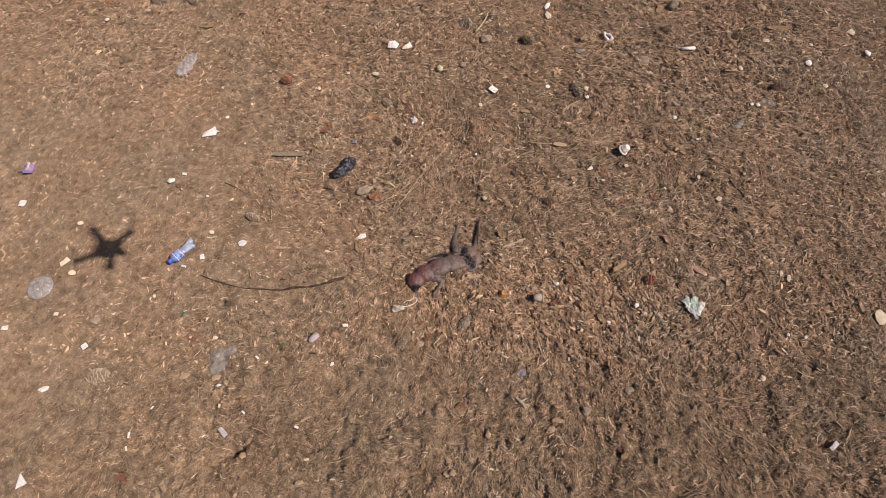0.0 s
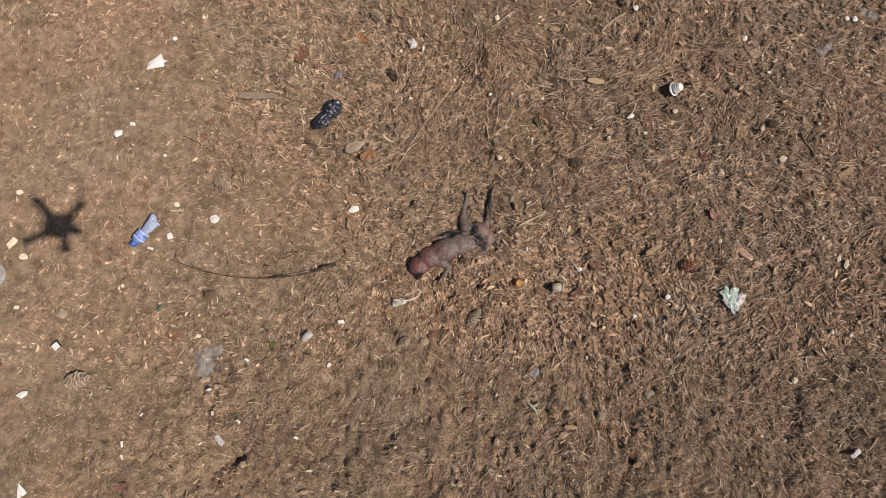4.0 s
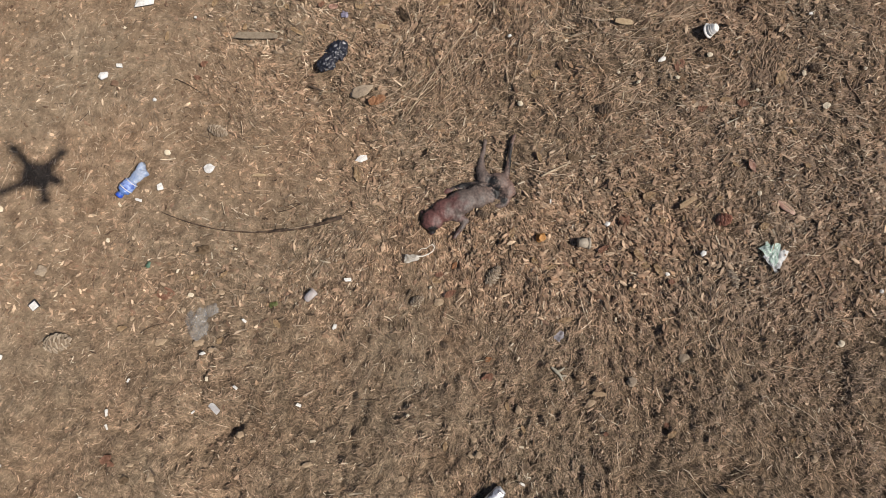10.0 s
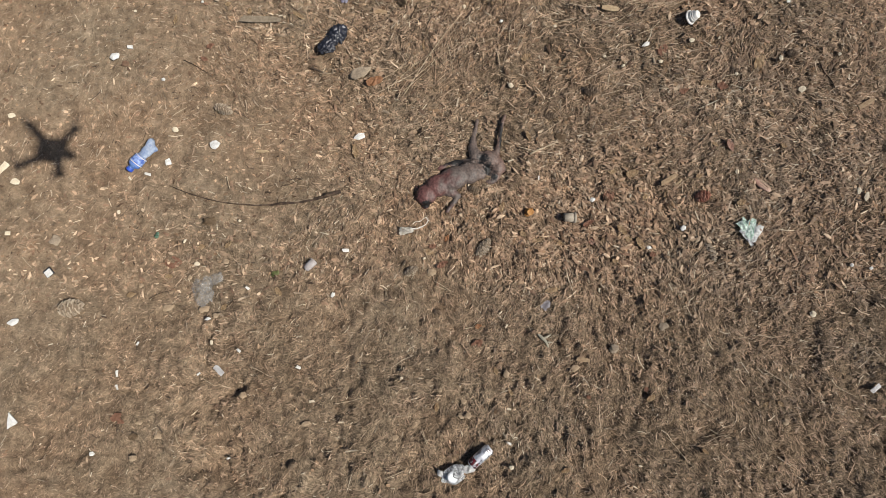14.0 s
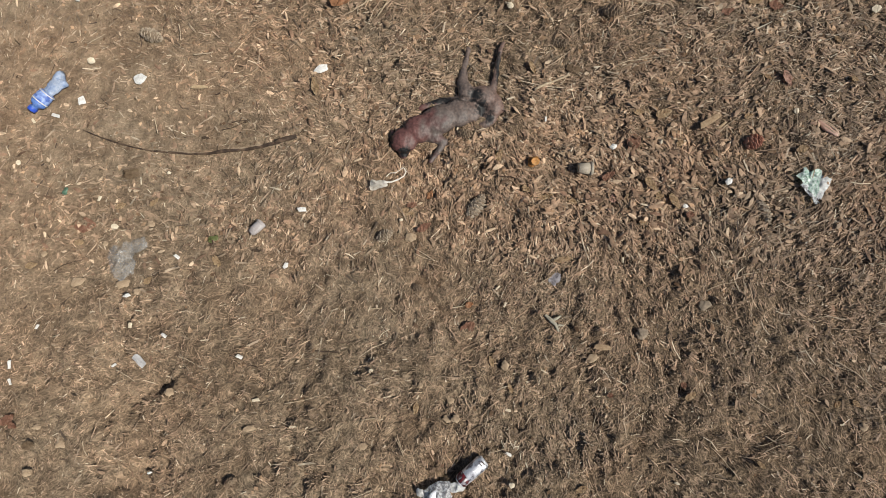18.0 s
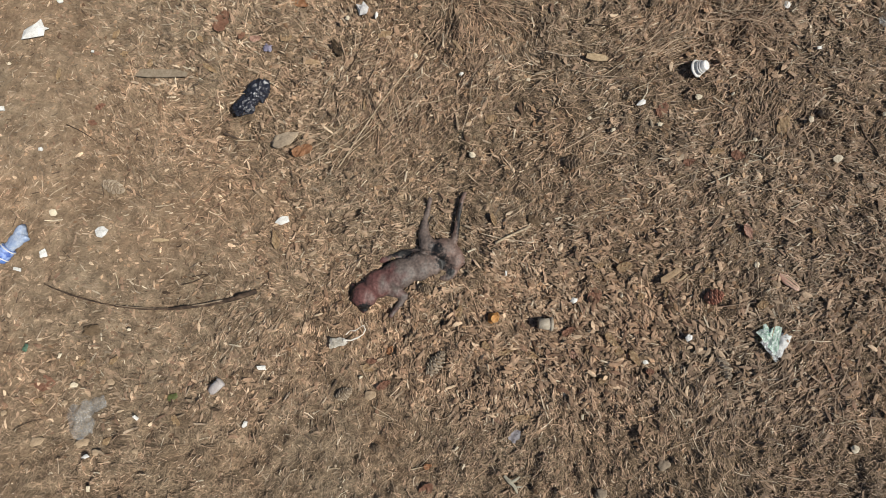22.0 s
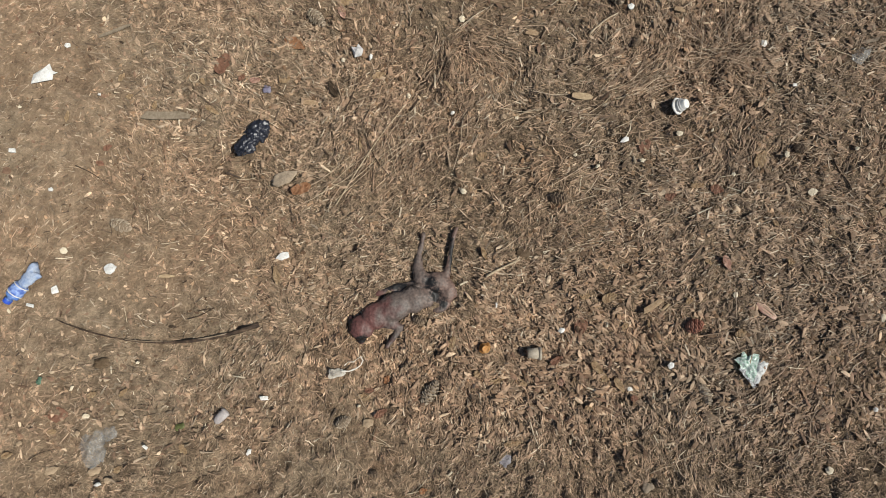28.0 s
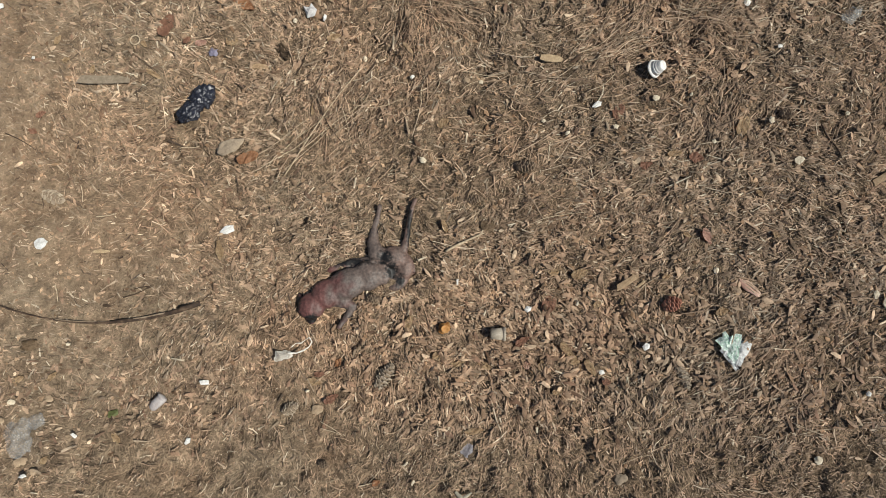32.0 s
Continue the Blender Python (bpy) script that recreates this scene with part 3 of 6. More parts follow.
LEAVES = {"red": (LEAF_RED, "curled reddish-brown dry leaf on soil"), "orange": (LEAF_ORANGE, "orange-brown dry leaf lying on litter"),
          "tan": (LEAF_TAN, "dry tan leaf curled at its edges"), "brown": (LEAF_BROWN, "dull brown dry leaf lying flat"),
          "dark": (LEAF_DARK, "dark shrivelled leaf among straw"), "pink": (PINK, "pinkish dry seed husk among leaf litter")}


def fallen_leaf(x, y, L, W, rot, tone):
    """A leaf blade folded along its midrib, with curled tips and a short stalk."""
    r = random.Random(SEEDS.random())
    mat, label = LEAVES[tone]
    L, W = L * 1.05, W * 1.05
    bm = bmesh.new()
    rows, fold, curl = [], r.uniform(.05, .22), r.uniform(.02, .10)
    for i in range(9):
        u = i / 8
        w = W / 2 * math.sin(math.pi * (.06 + .88 * u) ** .85) ** .8 * r.uniform(.72, 1.12)
        z = curl * L * ((u - .5) * 2) ** 2 * .5
        rows.append([bm.verts.new(((u - .5) * L, s * w, z + abs(s) * w * fold + r.uniform(-.0022, .0022))) for s in (-1, -.5, 0, .5, 1)])
    for p, q in zip(rows, rows[1:]):
        for k in range(4):
            bm.faces.new((p[k], q[k], q[k + 1], p[k + 1]))
    bmesh.ops.solidify(bm, geom=bm.faces[:], thickness=.0007)
    return single("fallen_leaf", bm, mat, on_ground(x, y, rot, .002 if W < .032 else -.004, r.uniform(-6, 6), r.uniform(-4, 4)), label, "leaf", "large fallen leaves")


CHIPS = {"tan": (WOOD_TAN, "split tan wood chip lying on litter"), "pale": (WOOD_PALE, "pale splintered wood chip on dry litter"),
         "grey": (WOOD_GREY, "weathered grey wood chip half buried"), "brown": (WOOD_TAN, "long brown bark chip lying on soil"),
         "yellow": (WOOD_YELLOW, "yellowish split wood chip on leaf litter")}


def wood_chip(x, y, L, W, rot, tone):
    r = random.Random(SEEDS.random())
    mat, label = CHIPS[tone]
    pts = [(-.5, -.35), (-.42, .4), (-.1, .5), (.3, .42), (.5, .12), (.46, -.3), (.1, -.5), (-.25, -.46)]
    bm = plate([(a * L + r.uniform(-.03, .03) * L, b * W * r.uniform(.8, 1.1)) for a, b in pts], .004, .002, r, .001)
    return single("wood_chip", bm, mat, on_ground(x, y, rot, .003, r.uniform(-6, 6), r.uniform(-4, 4)), label, "wood chip", "scattered wood chips")


def tube(points, radii, sides=7, seed=0.0):
    """A closed, slightly uneven tube along the points."""
    bm = bmesh.new()
    pts = [Vector(p) for p in points]
    rings = []
    for i, p in enumerate(pts):
        d = (pts[min(i + 1, len(pts) - 1)] - pts[max(i - 1, 0)]).normalized()
        s = d.cross(Vector((0, 0, 1))).normalized()
        t = s.cross(d)
        rings.append([bm.verts.new(p + (s * math.cos(6.2832 * k / sides) + t * math.sin(6.2832 * k / sides)) * radii[i]
                                   * (1 + .16 * noise.noise(Vector((i * .7, k * .9, seed * 50))))) for k in range(sides)])
    for a, b in zip(rings, rings[1:]):
        for k in range(sides):
            bm.faces.new((a[k], a[(k + 1) % sides], b[(k + 1) % sides], b[k]))
    bm.faces.new(rings[0][::-1])
    bm.faces.new(rings[-1])
    bmesh.ops.recalc_face_normals(bm, faces=bm.faces)
    return bm


def stick(x1, y1, x2, y2, w, tone):
    r = random.Random(SEEDS.random())
    cx, cy = (x1 + x2) / 2, (y1 + y2) / 2
    d = Vector((x2 - x1, y2 - y1, 0))
    s = Vector((-d.y, d.x, 0))
    bow = r.uniform(-.07, .07)
    base = h1(cx, cy)
    rad = max(.0012, w * (.5 if tone == "pale" and w > .007 else .3))
    pts, radii = [], []
    for i in range(9):
        u = i / 8
        p = Vector((x1 - cx, y1 - cy, 0)) + d * u + s * bow * math.sin(math.pi * u)
        p.z = max(h1(p.x + cx, p.y + cy) - base, -.002) + rad + (.007 if tone == "pale" else .004)
        pts.append(p)
        radii.append(rad * (1.05 - .45 * u) * r.uniform(.9, 1.1))
    pale = tone == "pale"
    label = ("pale dry stick" if w > .007 else "long pale straw stalk") if pale else "thin dark twig or crack line"
    return single("stick" if not pale or w > .007 else "straw_stalk", tube(pts, radii, 6, r.random()), STALK if pale else WOOD_DARK, pose(cx, cy, base),
                  label + " lying across the litter", "stick", "loose sticks and stalks", True)


def lathe(profile, sides=28, squash=1.0):
    """A body turned about x from (x, radius) pairs."""
    bm = bmesh.new()
    rings = [[bm.verts.new((x, math.cos(6.2832 * k / sides) * rr, math.sin(6.2832 * k / sides) * rr * squash)) for k in range(sides)] for x, rr in profile]
    for a, b in zip(rings, rings[1:]):
        for k in range(sides):
            f = bm.faces.new((a[k], b[k], b[(k + 1) % sides], a[(k + 1) % sides]))
            f.smooth = True
    if profile[0][1] > 1e-5:
        bm.faces.new(rings[0])
    if profile[-1][1] > 1e-5:
        bm.faces.new(rings[-1][::-1])
    bmesh.ops.recalc_face_normals(bm, faces=bm.faces)
    return bm


def dent(bm, seed, amount, scale=30.0):
    for v in bm.verts:
        v.co *= 1 + amount * noise.noise(v.co * scale + Vector((seed, seed * 2, 0)))
    return bm


def crumpled(L, W, amount, seed, cells=14, rise=.02, outline=None):
    """A crumpled sheet with folds, thick enough to cast its shade."""
    bm = bmesh.new()
    grid = []
    for j in range(cells + 1):
        row = []
        for i in range(cells + 1):
            u, v = i / cells - .5, j / cells - .5
            if outline:
                u, v = outline(u, v)
            p = Vector((u * L, v * W, 0))
            q = Vector((p.x * 26, p.y * 26, seed * 9))
            ridge = 1 - abs(noise.noise(q)) * 2.2
            edge = max(abs(i / cells - .5), abs(j / cells - .5)) * 2
            p.z = amount * max(0, ridge) + amount * .7 * noise.noise(q * 2.3) + rise * (1 - edge ** 2)
            p.x += amount * .6 * noise.noise(q + Vector((5, 0, 0)))
            p.y += amount * .6 * noise.noise(q + Vector((0, 9, 0)))
            row.append(bm.verts.new(p))
        grid.append(row)
    for a, b in zip(grid, grid[1:]):
        for k in range(cells):
            bm.faces.new((a[k], a[k + 1], b[k + 1], b[k]))
    bmesh.ops.solidify(bm, geom=bm.faces[:], thickness=.0008)
    return bm


def ragged(cut, power=2.4):
    """Rounds a square sheet's outline and makes it uneven."""
    def shape(u, v):
        a = math.atan2(v, u)
        k = (abs(math.cos(a)) ** power + abs(math.sin(a)) ** power) ** (-1 / power) * max(abs(math.cos(a)), abs(math.sin(a)))
        k *= 1 + cut * noise.noise(Vector((math.cos(a) * 1.7, math.sin(a) * 1.7, cut * 40)))
        return u * k, v * k
    return shape


# ---- the larger things ----


def water_bottle():
    """A small crushed water bottle on its side, its neck to the south-west."""
    ob = thing("water_bottle", on_ground(-1.083, 0.049, 229.8, .021) @ Matrix.Scale(.88, 4), "crushed blue plastic water bottle lying on trodden soil", "bottle")
    part("body", dent(lathe([(-.080, .010), (-.079, .024), (-.072, .029), (-.064, .030), (-.054, .026), (-.046, .0235), (-.038, .0245), (-.034, .0225), (-.028, .0235), (-.022, .0205), (-.014, .0195), (-.006, .0225)], 32, .62), 3, .30, 34),
         BLUE_PALE, ob, "pale blue translucent crushed lower body")
    part("shoulder", dent(lathe([(.034, .0275), (.044, .0255), (.050, .019), (.054, .013), (.062, .0115)], 28, .85), 4, .08), BLUE, ob)
    part("label_band", dent(lathe([(-.006, .0230), (-.002, .0262), (.006, .0255), (.010, .0275), (.018, .0262), (.024, .0285), (.034, .0278)], 28, .85), 5, .07), BLUE_LABEL, ob, "printed blue label band")
    for x in (-.004, .030):
        part("label_stripe", lathe([(x, .0272 if x < 0 else .0287), (x + .002, .0292), (x + .0035, .0272 if x < 0 else .0287)], 28, .86), WHITE, ob, "white printed stripe")
    part("neck_ring", lathe([(.058, .0125), (.060, .0145), (.062, .0125)], 24), BLUE, ob)
    part("cap", lathe([(.062, .0138), (.063, .0145), (.074, .0142), (.076, .012)], 24), BLUE_DEEP, ob, "deep blue screw cap")


def drink_can():
    ob = thing("drink_can", on_ground(0.206, -1.036, 40.3, .012) @ Matrix.Diagonal((.80, .60, .62, 1)), "dented silver drink can with red print", "can")
    part("body", dent(lathe([(-.036, .031), (-.03, .033), (.048, .033), (.053, .030), (.056, .026)], 32, .85), 8, .12, 34), CANPRINT, ob)
    part("printed_band", dent(lathe([(-.052, .027), (-.047, .0315), (-.040, .0332), (-.022, .0339)], 32, .86), 8, .06, 30), CANRED, ob, "red printed band at can base")
    for x in (.041, .050):
        part("neck_line", lathe([(x, .0325 if x < .045 else .0312), (x + .001, .0336 if x < .045 else .032), (x + .003, .0325 if x < .045 else .031)], 32, .87), WOOD_DARK, ob, "dark printed ring near the neck")
    part("base", lathe([(-.055, .018), (-.057, .022), (-.054, .026), (-.052, .027)], 28, .86), METAL, ob)
    part("rim", lathe([(.055, .0265), (.058, .0275), (.060, .0265), (.058, .024)], 28, .86), METAL, ob)
    part("lid", lathe([(.0565, .024), (.057, .001)], 24, .86), METAL, ob)
    ob = thing("crushed_can", on_ground(0.112, -1.100, 14, .006), "flattened crushed silver can lying on soil", "can")
    part("body", crumpled(.088, .058, .013, 4.4, 16, .010, ragged(.3)), SILVER_PRINT, ob)
    bm = dent(lathe([(-.003, .019), (0, .0215), (.003, .019), (.001, .002)], 24), 3, .1)
    bmesh.ops.rotate(bm, verts=bm.verts, cent=(0, 0, 0), matrix=Matrix.Rotation(radians(-70), 3, "Y"))
    bmesh.ops.translate(bm, verts=bm.verts, vec=(-.004, -.004, .018))
    part("lid", bm, METAL, ob)
    bm = crumpled(.050, .026, .010, 7.1, 10, .006, ragged(.4))
    bmesh.ops.translate(bm, verts=bm.verts, vec=(.058, .006, 0))
    part("torn_edge", bm, WHITE_FOIL, ob)
    bm = crumpled(.022, .030, .008, 2.1, 8, .006, ragged(.4))
    bmesh.ops.translate(bm, verts=bm.verts, vec=(-.046, .016, .002))
    part("torn_edge", bm, WHITE_FOIL, ob)


def small_pot():
    ob = thing("small_pot", on_ground(0.549, -0.162, -1, .018) @ Matrix.Scale(.86, 4), "small beige plastic pot lying on its side", "pot")
    part("body", lathe([(-.024, .001), (-.024, .016), (-.023, .0175), (.018, .0215), (.018, .0195), (-.020, .0155), (-.0205, .001)], 28), POT, ob)
    part("rim", lathe([(.016, .0218), (.017, .024), (.025, .0245), (.026, .0235), (.025, .021), (.017, .0205)], 28), POT, ob)


def bottle_top():
    """The cut-off white top of a bottle: flange, ribbed shoulder and spout, leaning to the east."""
    m = on_ground(1.050, 0.655, -8, .009, 0, -58) @ Matrix.Scale(.84, 4)
    ob = thing("bottle_top", m, "cut white plastic bottle top with spout", "bottle top")
    part("flange", dent(lathe([(-.006, .031), (-.004, .034), (0, .033), (.004, .028)], 30), 6, .08), WHITE, ob)
    part("shoulder", lathe([(.004, .028), (.010, .025), (.012, .026), (.015, .026), (.017, .023)], 30), WHITE, ob)
    part("ring", lathe([(.017, .023), (.019, .0238), (.021, .0238), (.023, .020)], 30), GREYPL, ob, "grey ribbed collar ring")
    part("spout", lathe([(.022, .020), (.025, .019), (.036, .0185), (.039, .016), (.0395, .001)], 30), WHITE, ob)


def black_bag():
    ob = thing("plastic_bag", on_ground(-0.378, 0.548, 44.5, .004) @ Matrix.Scale(.8, 4), "crumpled glossy black plastic bag on straw", "bag")
    for i, (dx, dy, a, b, c) in enumerate(((.036, .002, .054, .044, .030), (-.036, -.004, .058, .036, .024))):
        bm = bmesh.new()
        bmesh.ops.create_icosphere(bm, subdivisions=5, radius=1)
        for v in bm.verts:
            q = v.co + noise.noise_vector(v.co * 1.8 + Vector((i * 5, 0, 0))) * .5
            fold = abs(noise.noise(Vector((q.x * 1.5 + i * 7, q.y * 3.6, q.z * 1.8))))
            crease = abs(noise.noise(Vector((q.x * 3.5, q.y * 7.0 + i * 3, q.z * 3))))
            k = .78 + .55 * fold + .16 * crease
            v.co = Vector((v.co.x * a * k + dx, v.co.y * b * k + dy, max(v.co.z * c * k + c * .4, -.002)))
        for f in bm.faces:
            f.smooth = True
        part("bunched_film", bm, BLACK_FILM, ob)
    bm = crumpled(.05, .03, .010, 3.3, 12, .006, ragged(.5))
    bmesh.ops.translate(bm, verts=bm.verts, vec=(-.055, -.024, .001))
    part("torn_flap", bm, LEAF_DARK, ob, "dull brown torn edge")


def green_packet():
    """A torn snack packet: a green face and silvery white edges, pointed to the south."""
    ob = thing("snack_packet", on_ground(1.228, -0.216, 0, .003) @ Matrix.Scale(.88, 4), "torn green and silver foil packet on litter", "packet")

    def piece(name, L, W, turn, x, y, z, seed, mat, label="", taper=.75, lean=0.0):
        bm = crumpled(L, W, .007, seed, 14, .004, lambda u, v: (u * (1 + taper * v * 2 - max(0, taper - .9)) + lean * v, v * (1 + .25 * noise.noise(Vector((u * 5, seed, 0))))))
        bmesh.ops.rotate(bm, verts=bm.verts, cent=(0, 0, 0), matrix=Matrix.Rotation(radians(turn), 3, "Z"))
        bmesh.ops.translate(bm, verts=bm.verts, vec=(x, y, z))
        part(name, bm, mat, ob, label)

    piece("green_face", .052, .088, 10, -.006, .008, .007, 2.2, GREEN_FOIL, "", .8)
    piece("silver_edge", .028, .080, -24, .026, -.004, .007, 5.2, WHITE_FOIL, "crinkled silvery white edge", .4)
    piece("silver_edge", .018, .082, 34, -.014, -.022, .004, 8.2, SILVER_PRINT, "crinkled silvery white edge", .3)
    piece("green_corner", .020, .030, 20, -.024, .052, .004, 9.2, GREEN_FOIL, "", -.6)
    piece("green_corner", .016, .026, -30, .008, .050, .006, 4.2, GREEN_FOIL, "", -.5)


def sheet_thing(name, x, y, L, W, rot, mat, label, category, amount=.006, rise=.008, cut=.35, seed=1.0, group="", power=2.6):
    bm = crumpled(L, W, amount, seed, 18, rise, ragged(cut, power))
    return single(name, bm, mat, on_ground(x, y, rot, .0), label, category, group)


def bark_strip():
    """A long dark curved strip of bark, pale where it is bared."""
    ob = thing("bark_strip", pose(-0.62, -0.11, h1(-.62, -.11)), "long curved dark strip of bark on soil", "bark strip")
    cx, cy, rad = -0.63, 0.722, 0.85
    def arc(a0, a1, w0, w1, n, lift, off=0.0):
        pts, ws = [], []
        for i in range(n):
            u = i / (n - 1)
            a = radians(a0 + (a1 - a0) * u)
            px, py = cx + (rad + off) * math.cos(a), cy + (rad + off) * math.sin(a) * 1.0
            pts.append((px + .62, py + .11, h1(px, py) - h1(-.62, -.11) + lift + .004 * math.sin(u * 9)))
            ws.append((w0 + (w1 - w0) * u) * (.8 + .4 * abs(noise.noise(Vector((u * 9, 1, lift * 90))))))
        return tube(pts, ws, 8, lift)
    part("strip", arc(246, 275, .0018, .0040, 26, .005), STRAP, ob)
    part("thick_end", arc(272, 291, .0046, .0088, 18, .007), STRAP, ob)
    part("bared_wood", arc(262, 284, .0012, .0024, 20, .009, -.003), STRAP_WOOD, ob, "pale bared wood edge")
    part("frayed_fibre", arc(284, 292, .0015, .0008, 8, .010, .009), STRAP_WOOD, ob)


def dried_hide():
    """A dead animal's dried carcass, built as one plain lumpy body with folded ends."""
    m = bpy.data.materials.new("dried_hide")
    m.use_nodes = True
    nt = m.node_tree
    n, l = nt.nodes, nt.links
    bsdf = n["Principled BSDF"]
    tc = n.new("ShaderNodeTexCoord")
    sep = n.new("ShaderNodeSeparateXYZ")
    l.new(tc.outputs["Object"], sep.inputs[0])
    big, fine = n.new("ShaderNodeTexNoise"), n.new("ShaderNodeTexNoise")
    big.inputs["Scale"].default_value, big.inputs["Detail"].default_value = 30, 8
    fine.inputs["Scale"].default_value, fine.inputs["Detail"].default_value = 120, 8
    for tex in (big, fine):
        l.new(tc.outputs["Object"], tex.inputs["Vector"])
    add = n.new("ShaderNodeMath")
    add.operation = "MULTIPLY_ADD"
    l.new(big.outputs["Fac"], add.inputs[0])
    add.inputs[1].default_value = 0.3
    l.new(sep.outputs["X"], add.inputs[2])
    ramp = n.new("ShaderNodeValToRGB")
    els = ramp.color_ramp.elements
    while len(els) < 6:
        els.new(.5)
    rng = n.new("ShaderNodeMapRange")
    rng.inputs["From Min"].default_value, rng.inputs["From Max"].default_value = -0.02, 0.46
    l.new(add.outputs[0], rng.inputs["Value"])
    l.new(rng.outputs["Result"], ramp.inputs["Fac"])
    for e, (pos, c) in zip(els, ((0, (72, 50, 47)), (.25, (106, 67, 63)), (.42, (108, 71, 66)), (.60, (98, 86, 80)), (.8, (106, 90, 82)), (1, (116, 92, 82)))):
        e.position, e.color = pos, linear(c)
    # black patches: dark fur at back and ends, and the waist gap's painted shade
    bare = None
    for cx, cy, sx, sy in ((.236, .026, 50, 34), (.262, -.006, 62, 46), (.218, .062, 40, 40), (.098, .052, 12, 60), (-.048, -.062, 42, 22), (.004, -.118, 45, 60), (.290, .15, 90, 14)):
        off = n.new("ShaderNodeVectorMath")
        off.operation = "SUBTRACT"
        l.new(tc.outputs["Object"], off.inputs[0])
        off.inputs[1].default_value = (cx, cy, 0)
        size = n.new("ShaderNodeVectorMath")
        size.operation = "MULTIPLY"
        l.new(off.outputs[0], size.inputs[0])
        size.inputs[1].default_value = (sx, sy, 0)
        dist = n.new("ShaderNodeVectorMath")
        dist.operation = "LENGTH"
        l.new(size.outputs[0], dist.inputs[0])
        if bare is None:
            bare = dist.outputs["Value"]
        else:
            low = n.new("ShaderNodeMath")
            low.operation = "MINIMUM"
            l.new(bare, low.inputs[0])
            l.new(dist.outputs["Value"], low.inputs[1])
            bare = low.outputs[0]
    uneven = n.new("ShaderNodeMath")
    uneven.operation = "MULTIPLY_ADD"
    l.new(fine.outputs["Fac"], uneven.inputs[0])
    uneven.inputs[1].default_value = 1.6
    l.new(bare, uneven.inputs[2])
    fur_and_shade = n.new("ShaderNodeMapRange")
    fur_and_shade.inputs["From Min"].default_value, fur_and_shade.inputs["From Max"].default_value = 1.35, 1.9
    l.new(uneven.outputs[0], fur_and_shade.inputs["Value"])
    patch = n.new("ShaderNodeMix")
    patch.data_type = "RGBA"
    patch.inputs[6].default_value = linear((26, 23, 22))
    l.new(fur_and_shade.outputs["Result"], patch.inputs[0])
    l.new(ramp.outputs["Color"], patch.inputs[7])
    mix = n.new("ShaderNodeMix")
    mix.data_type, mix.blend_type = "RGBA", "MULTIPLY"
    mix.inputs[0].default_value = .85
    shade = n.new("ShaderNodeMapRange")
    shade.inputs["From Min"].default_value, shade.inputs["From Max"].default_value = .3, .65
    shade.inputs["To Min"].default_value, shade.inputs["To Max"].default_value = .45, 1.05
    l.new(fine.outputs["Fac"], shade.inputs["Value"])
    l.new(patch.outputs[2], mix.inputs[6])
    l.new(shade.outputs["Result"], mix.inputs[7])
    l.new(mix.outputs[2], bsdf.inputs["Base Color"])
    bsdf.inputs["Roughness"].default_value = .58
    b = n.new("ShaderNodeBump")
    b.inputs["Strength"].default_value, b.inputs["Distance"].default_value = .45, .003
    l.new(fine.outputs["Fac"], b.inputs["Height"])
    l.new(b.outputs["Normal"], bsdf.inputs["Normal"])
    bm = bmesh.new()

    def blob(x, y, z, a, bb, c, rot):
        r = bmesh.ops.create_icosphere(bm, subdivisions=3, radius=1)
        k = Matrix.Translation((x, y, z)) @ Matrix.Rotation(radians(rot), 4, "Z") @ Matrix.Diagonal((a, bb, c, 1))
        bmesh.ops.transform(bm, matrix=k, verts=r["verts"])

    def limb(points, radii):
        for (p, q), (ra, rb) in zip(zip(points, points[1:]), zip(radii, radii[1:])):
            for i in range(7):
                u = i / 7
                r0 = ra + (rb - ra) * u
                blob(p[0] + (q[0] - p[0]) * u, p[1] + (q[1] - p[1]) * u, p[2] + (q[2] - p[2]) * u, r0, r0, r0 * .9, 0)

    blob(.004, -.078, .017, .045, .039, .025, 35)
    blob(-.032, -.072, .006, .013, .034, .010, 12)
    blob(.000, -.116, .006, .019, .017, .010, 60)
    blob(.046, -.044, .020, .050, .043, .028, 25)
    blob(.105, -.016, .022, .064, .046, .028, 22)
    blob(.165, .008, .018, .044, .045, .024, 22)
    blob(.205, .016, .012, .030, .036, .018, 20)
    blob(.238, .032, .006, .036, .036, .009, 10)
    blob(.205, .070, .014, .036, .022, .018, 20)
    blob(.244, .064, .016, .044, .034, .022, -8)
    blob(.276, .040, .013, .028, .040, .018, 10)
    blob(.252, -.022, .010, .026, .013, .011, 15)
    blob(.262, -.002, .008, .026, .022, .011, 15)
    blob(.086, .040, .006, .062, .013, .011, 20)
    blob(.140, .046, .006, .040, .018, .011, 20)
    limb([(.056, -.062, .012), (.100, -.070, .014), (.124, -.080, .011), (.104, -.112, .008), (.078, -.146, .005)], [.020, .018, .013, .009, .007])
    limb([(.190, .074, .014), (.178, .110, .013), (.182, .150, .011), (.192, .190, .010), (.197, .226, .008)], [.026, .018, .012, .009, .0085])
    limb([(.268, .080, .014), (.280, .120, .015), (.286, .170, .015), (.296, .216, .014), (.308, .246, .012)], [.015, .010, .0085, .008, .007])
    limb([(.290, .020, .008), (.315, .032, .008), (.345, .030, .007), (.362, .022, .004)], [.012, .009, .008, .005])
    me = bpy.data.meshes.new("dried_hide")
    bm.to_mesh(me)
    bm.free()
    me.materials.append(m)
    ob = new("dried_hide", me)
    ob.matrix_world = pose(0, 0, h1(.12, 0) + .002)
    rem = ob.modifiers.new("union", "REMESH")
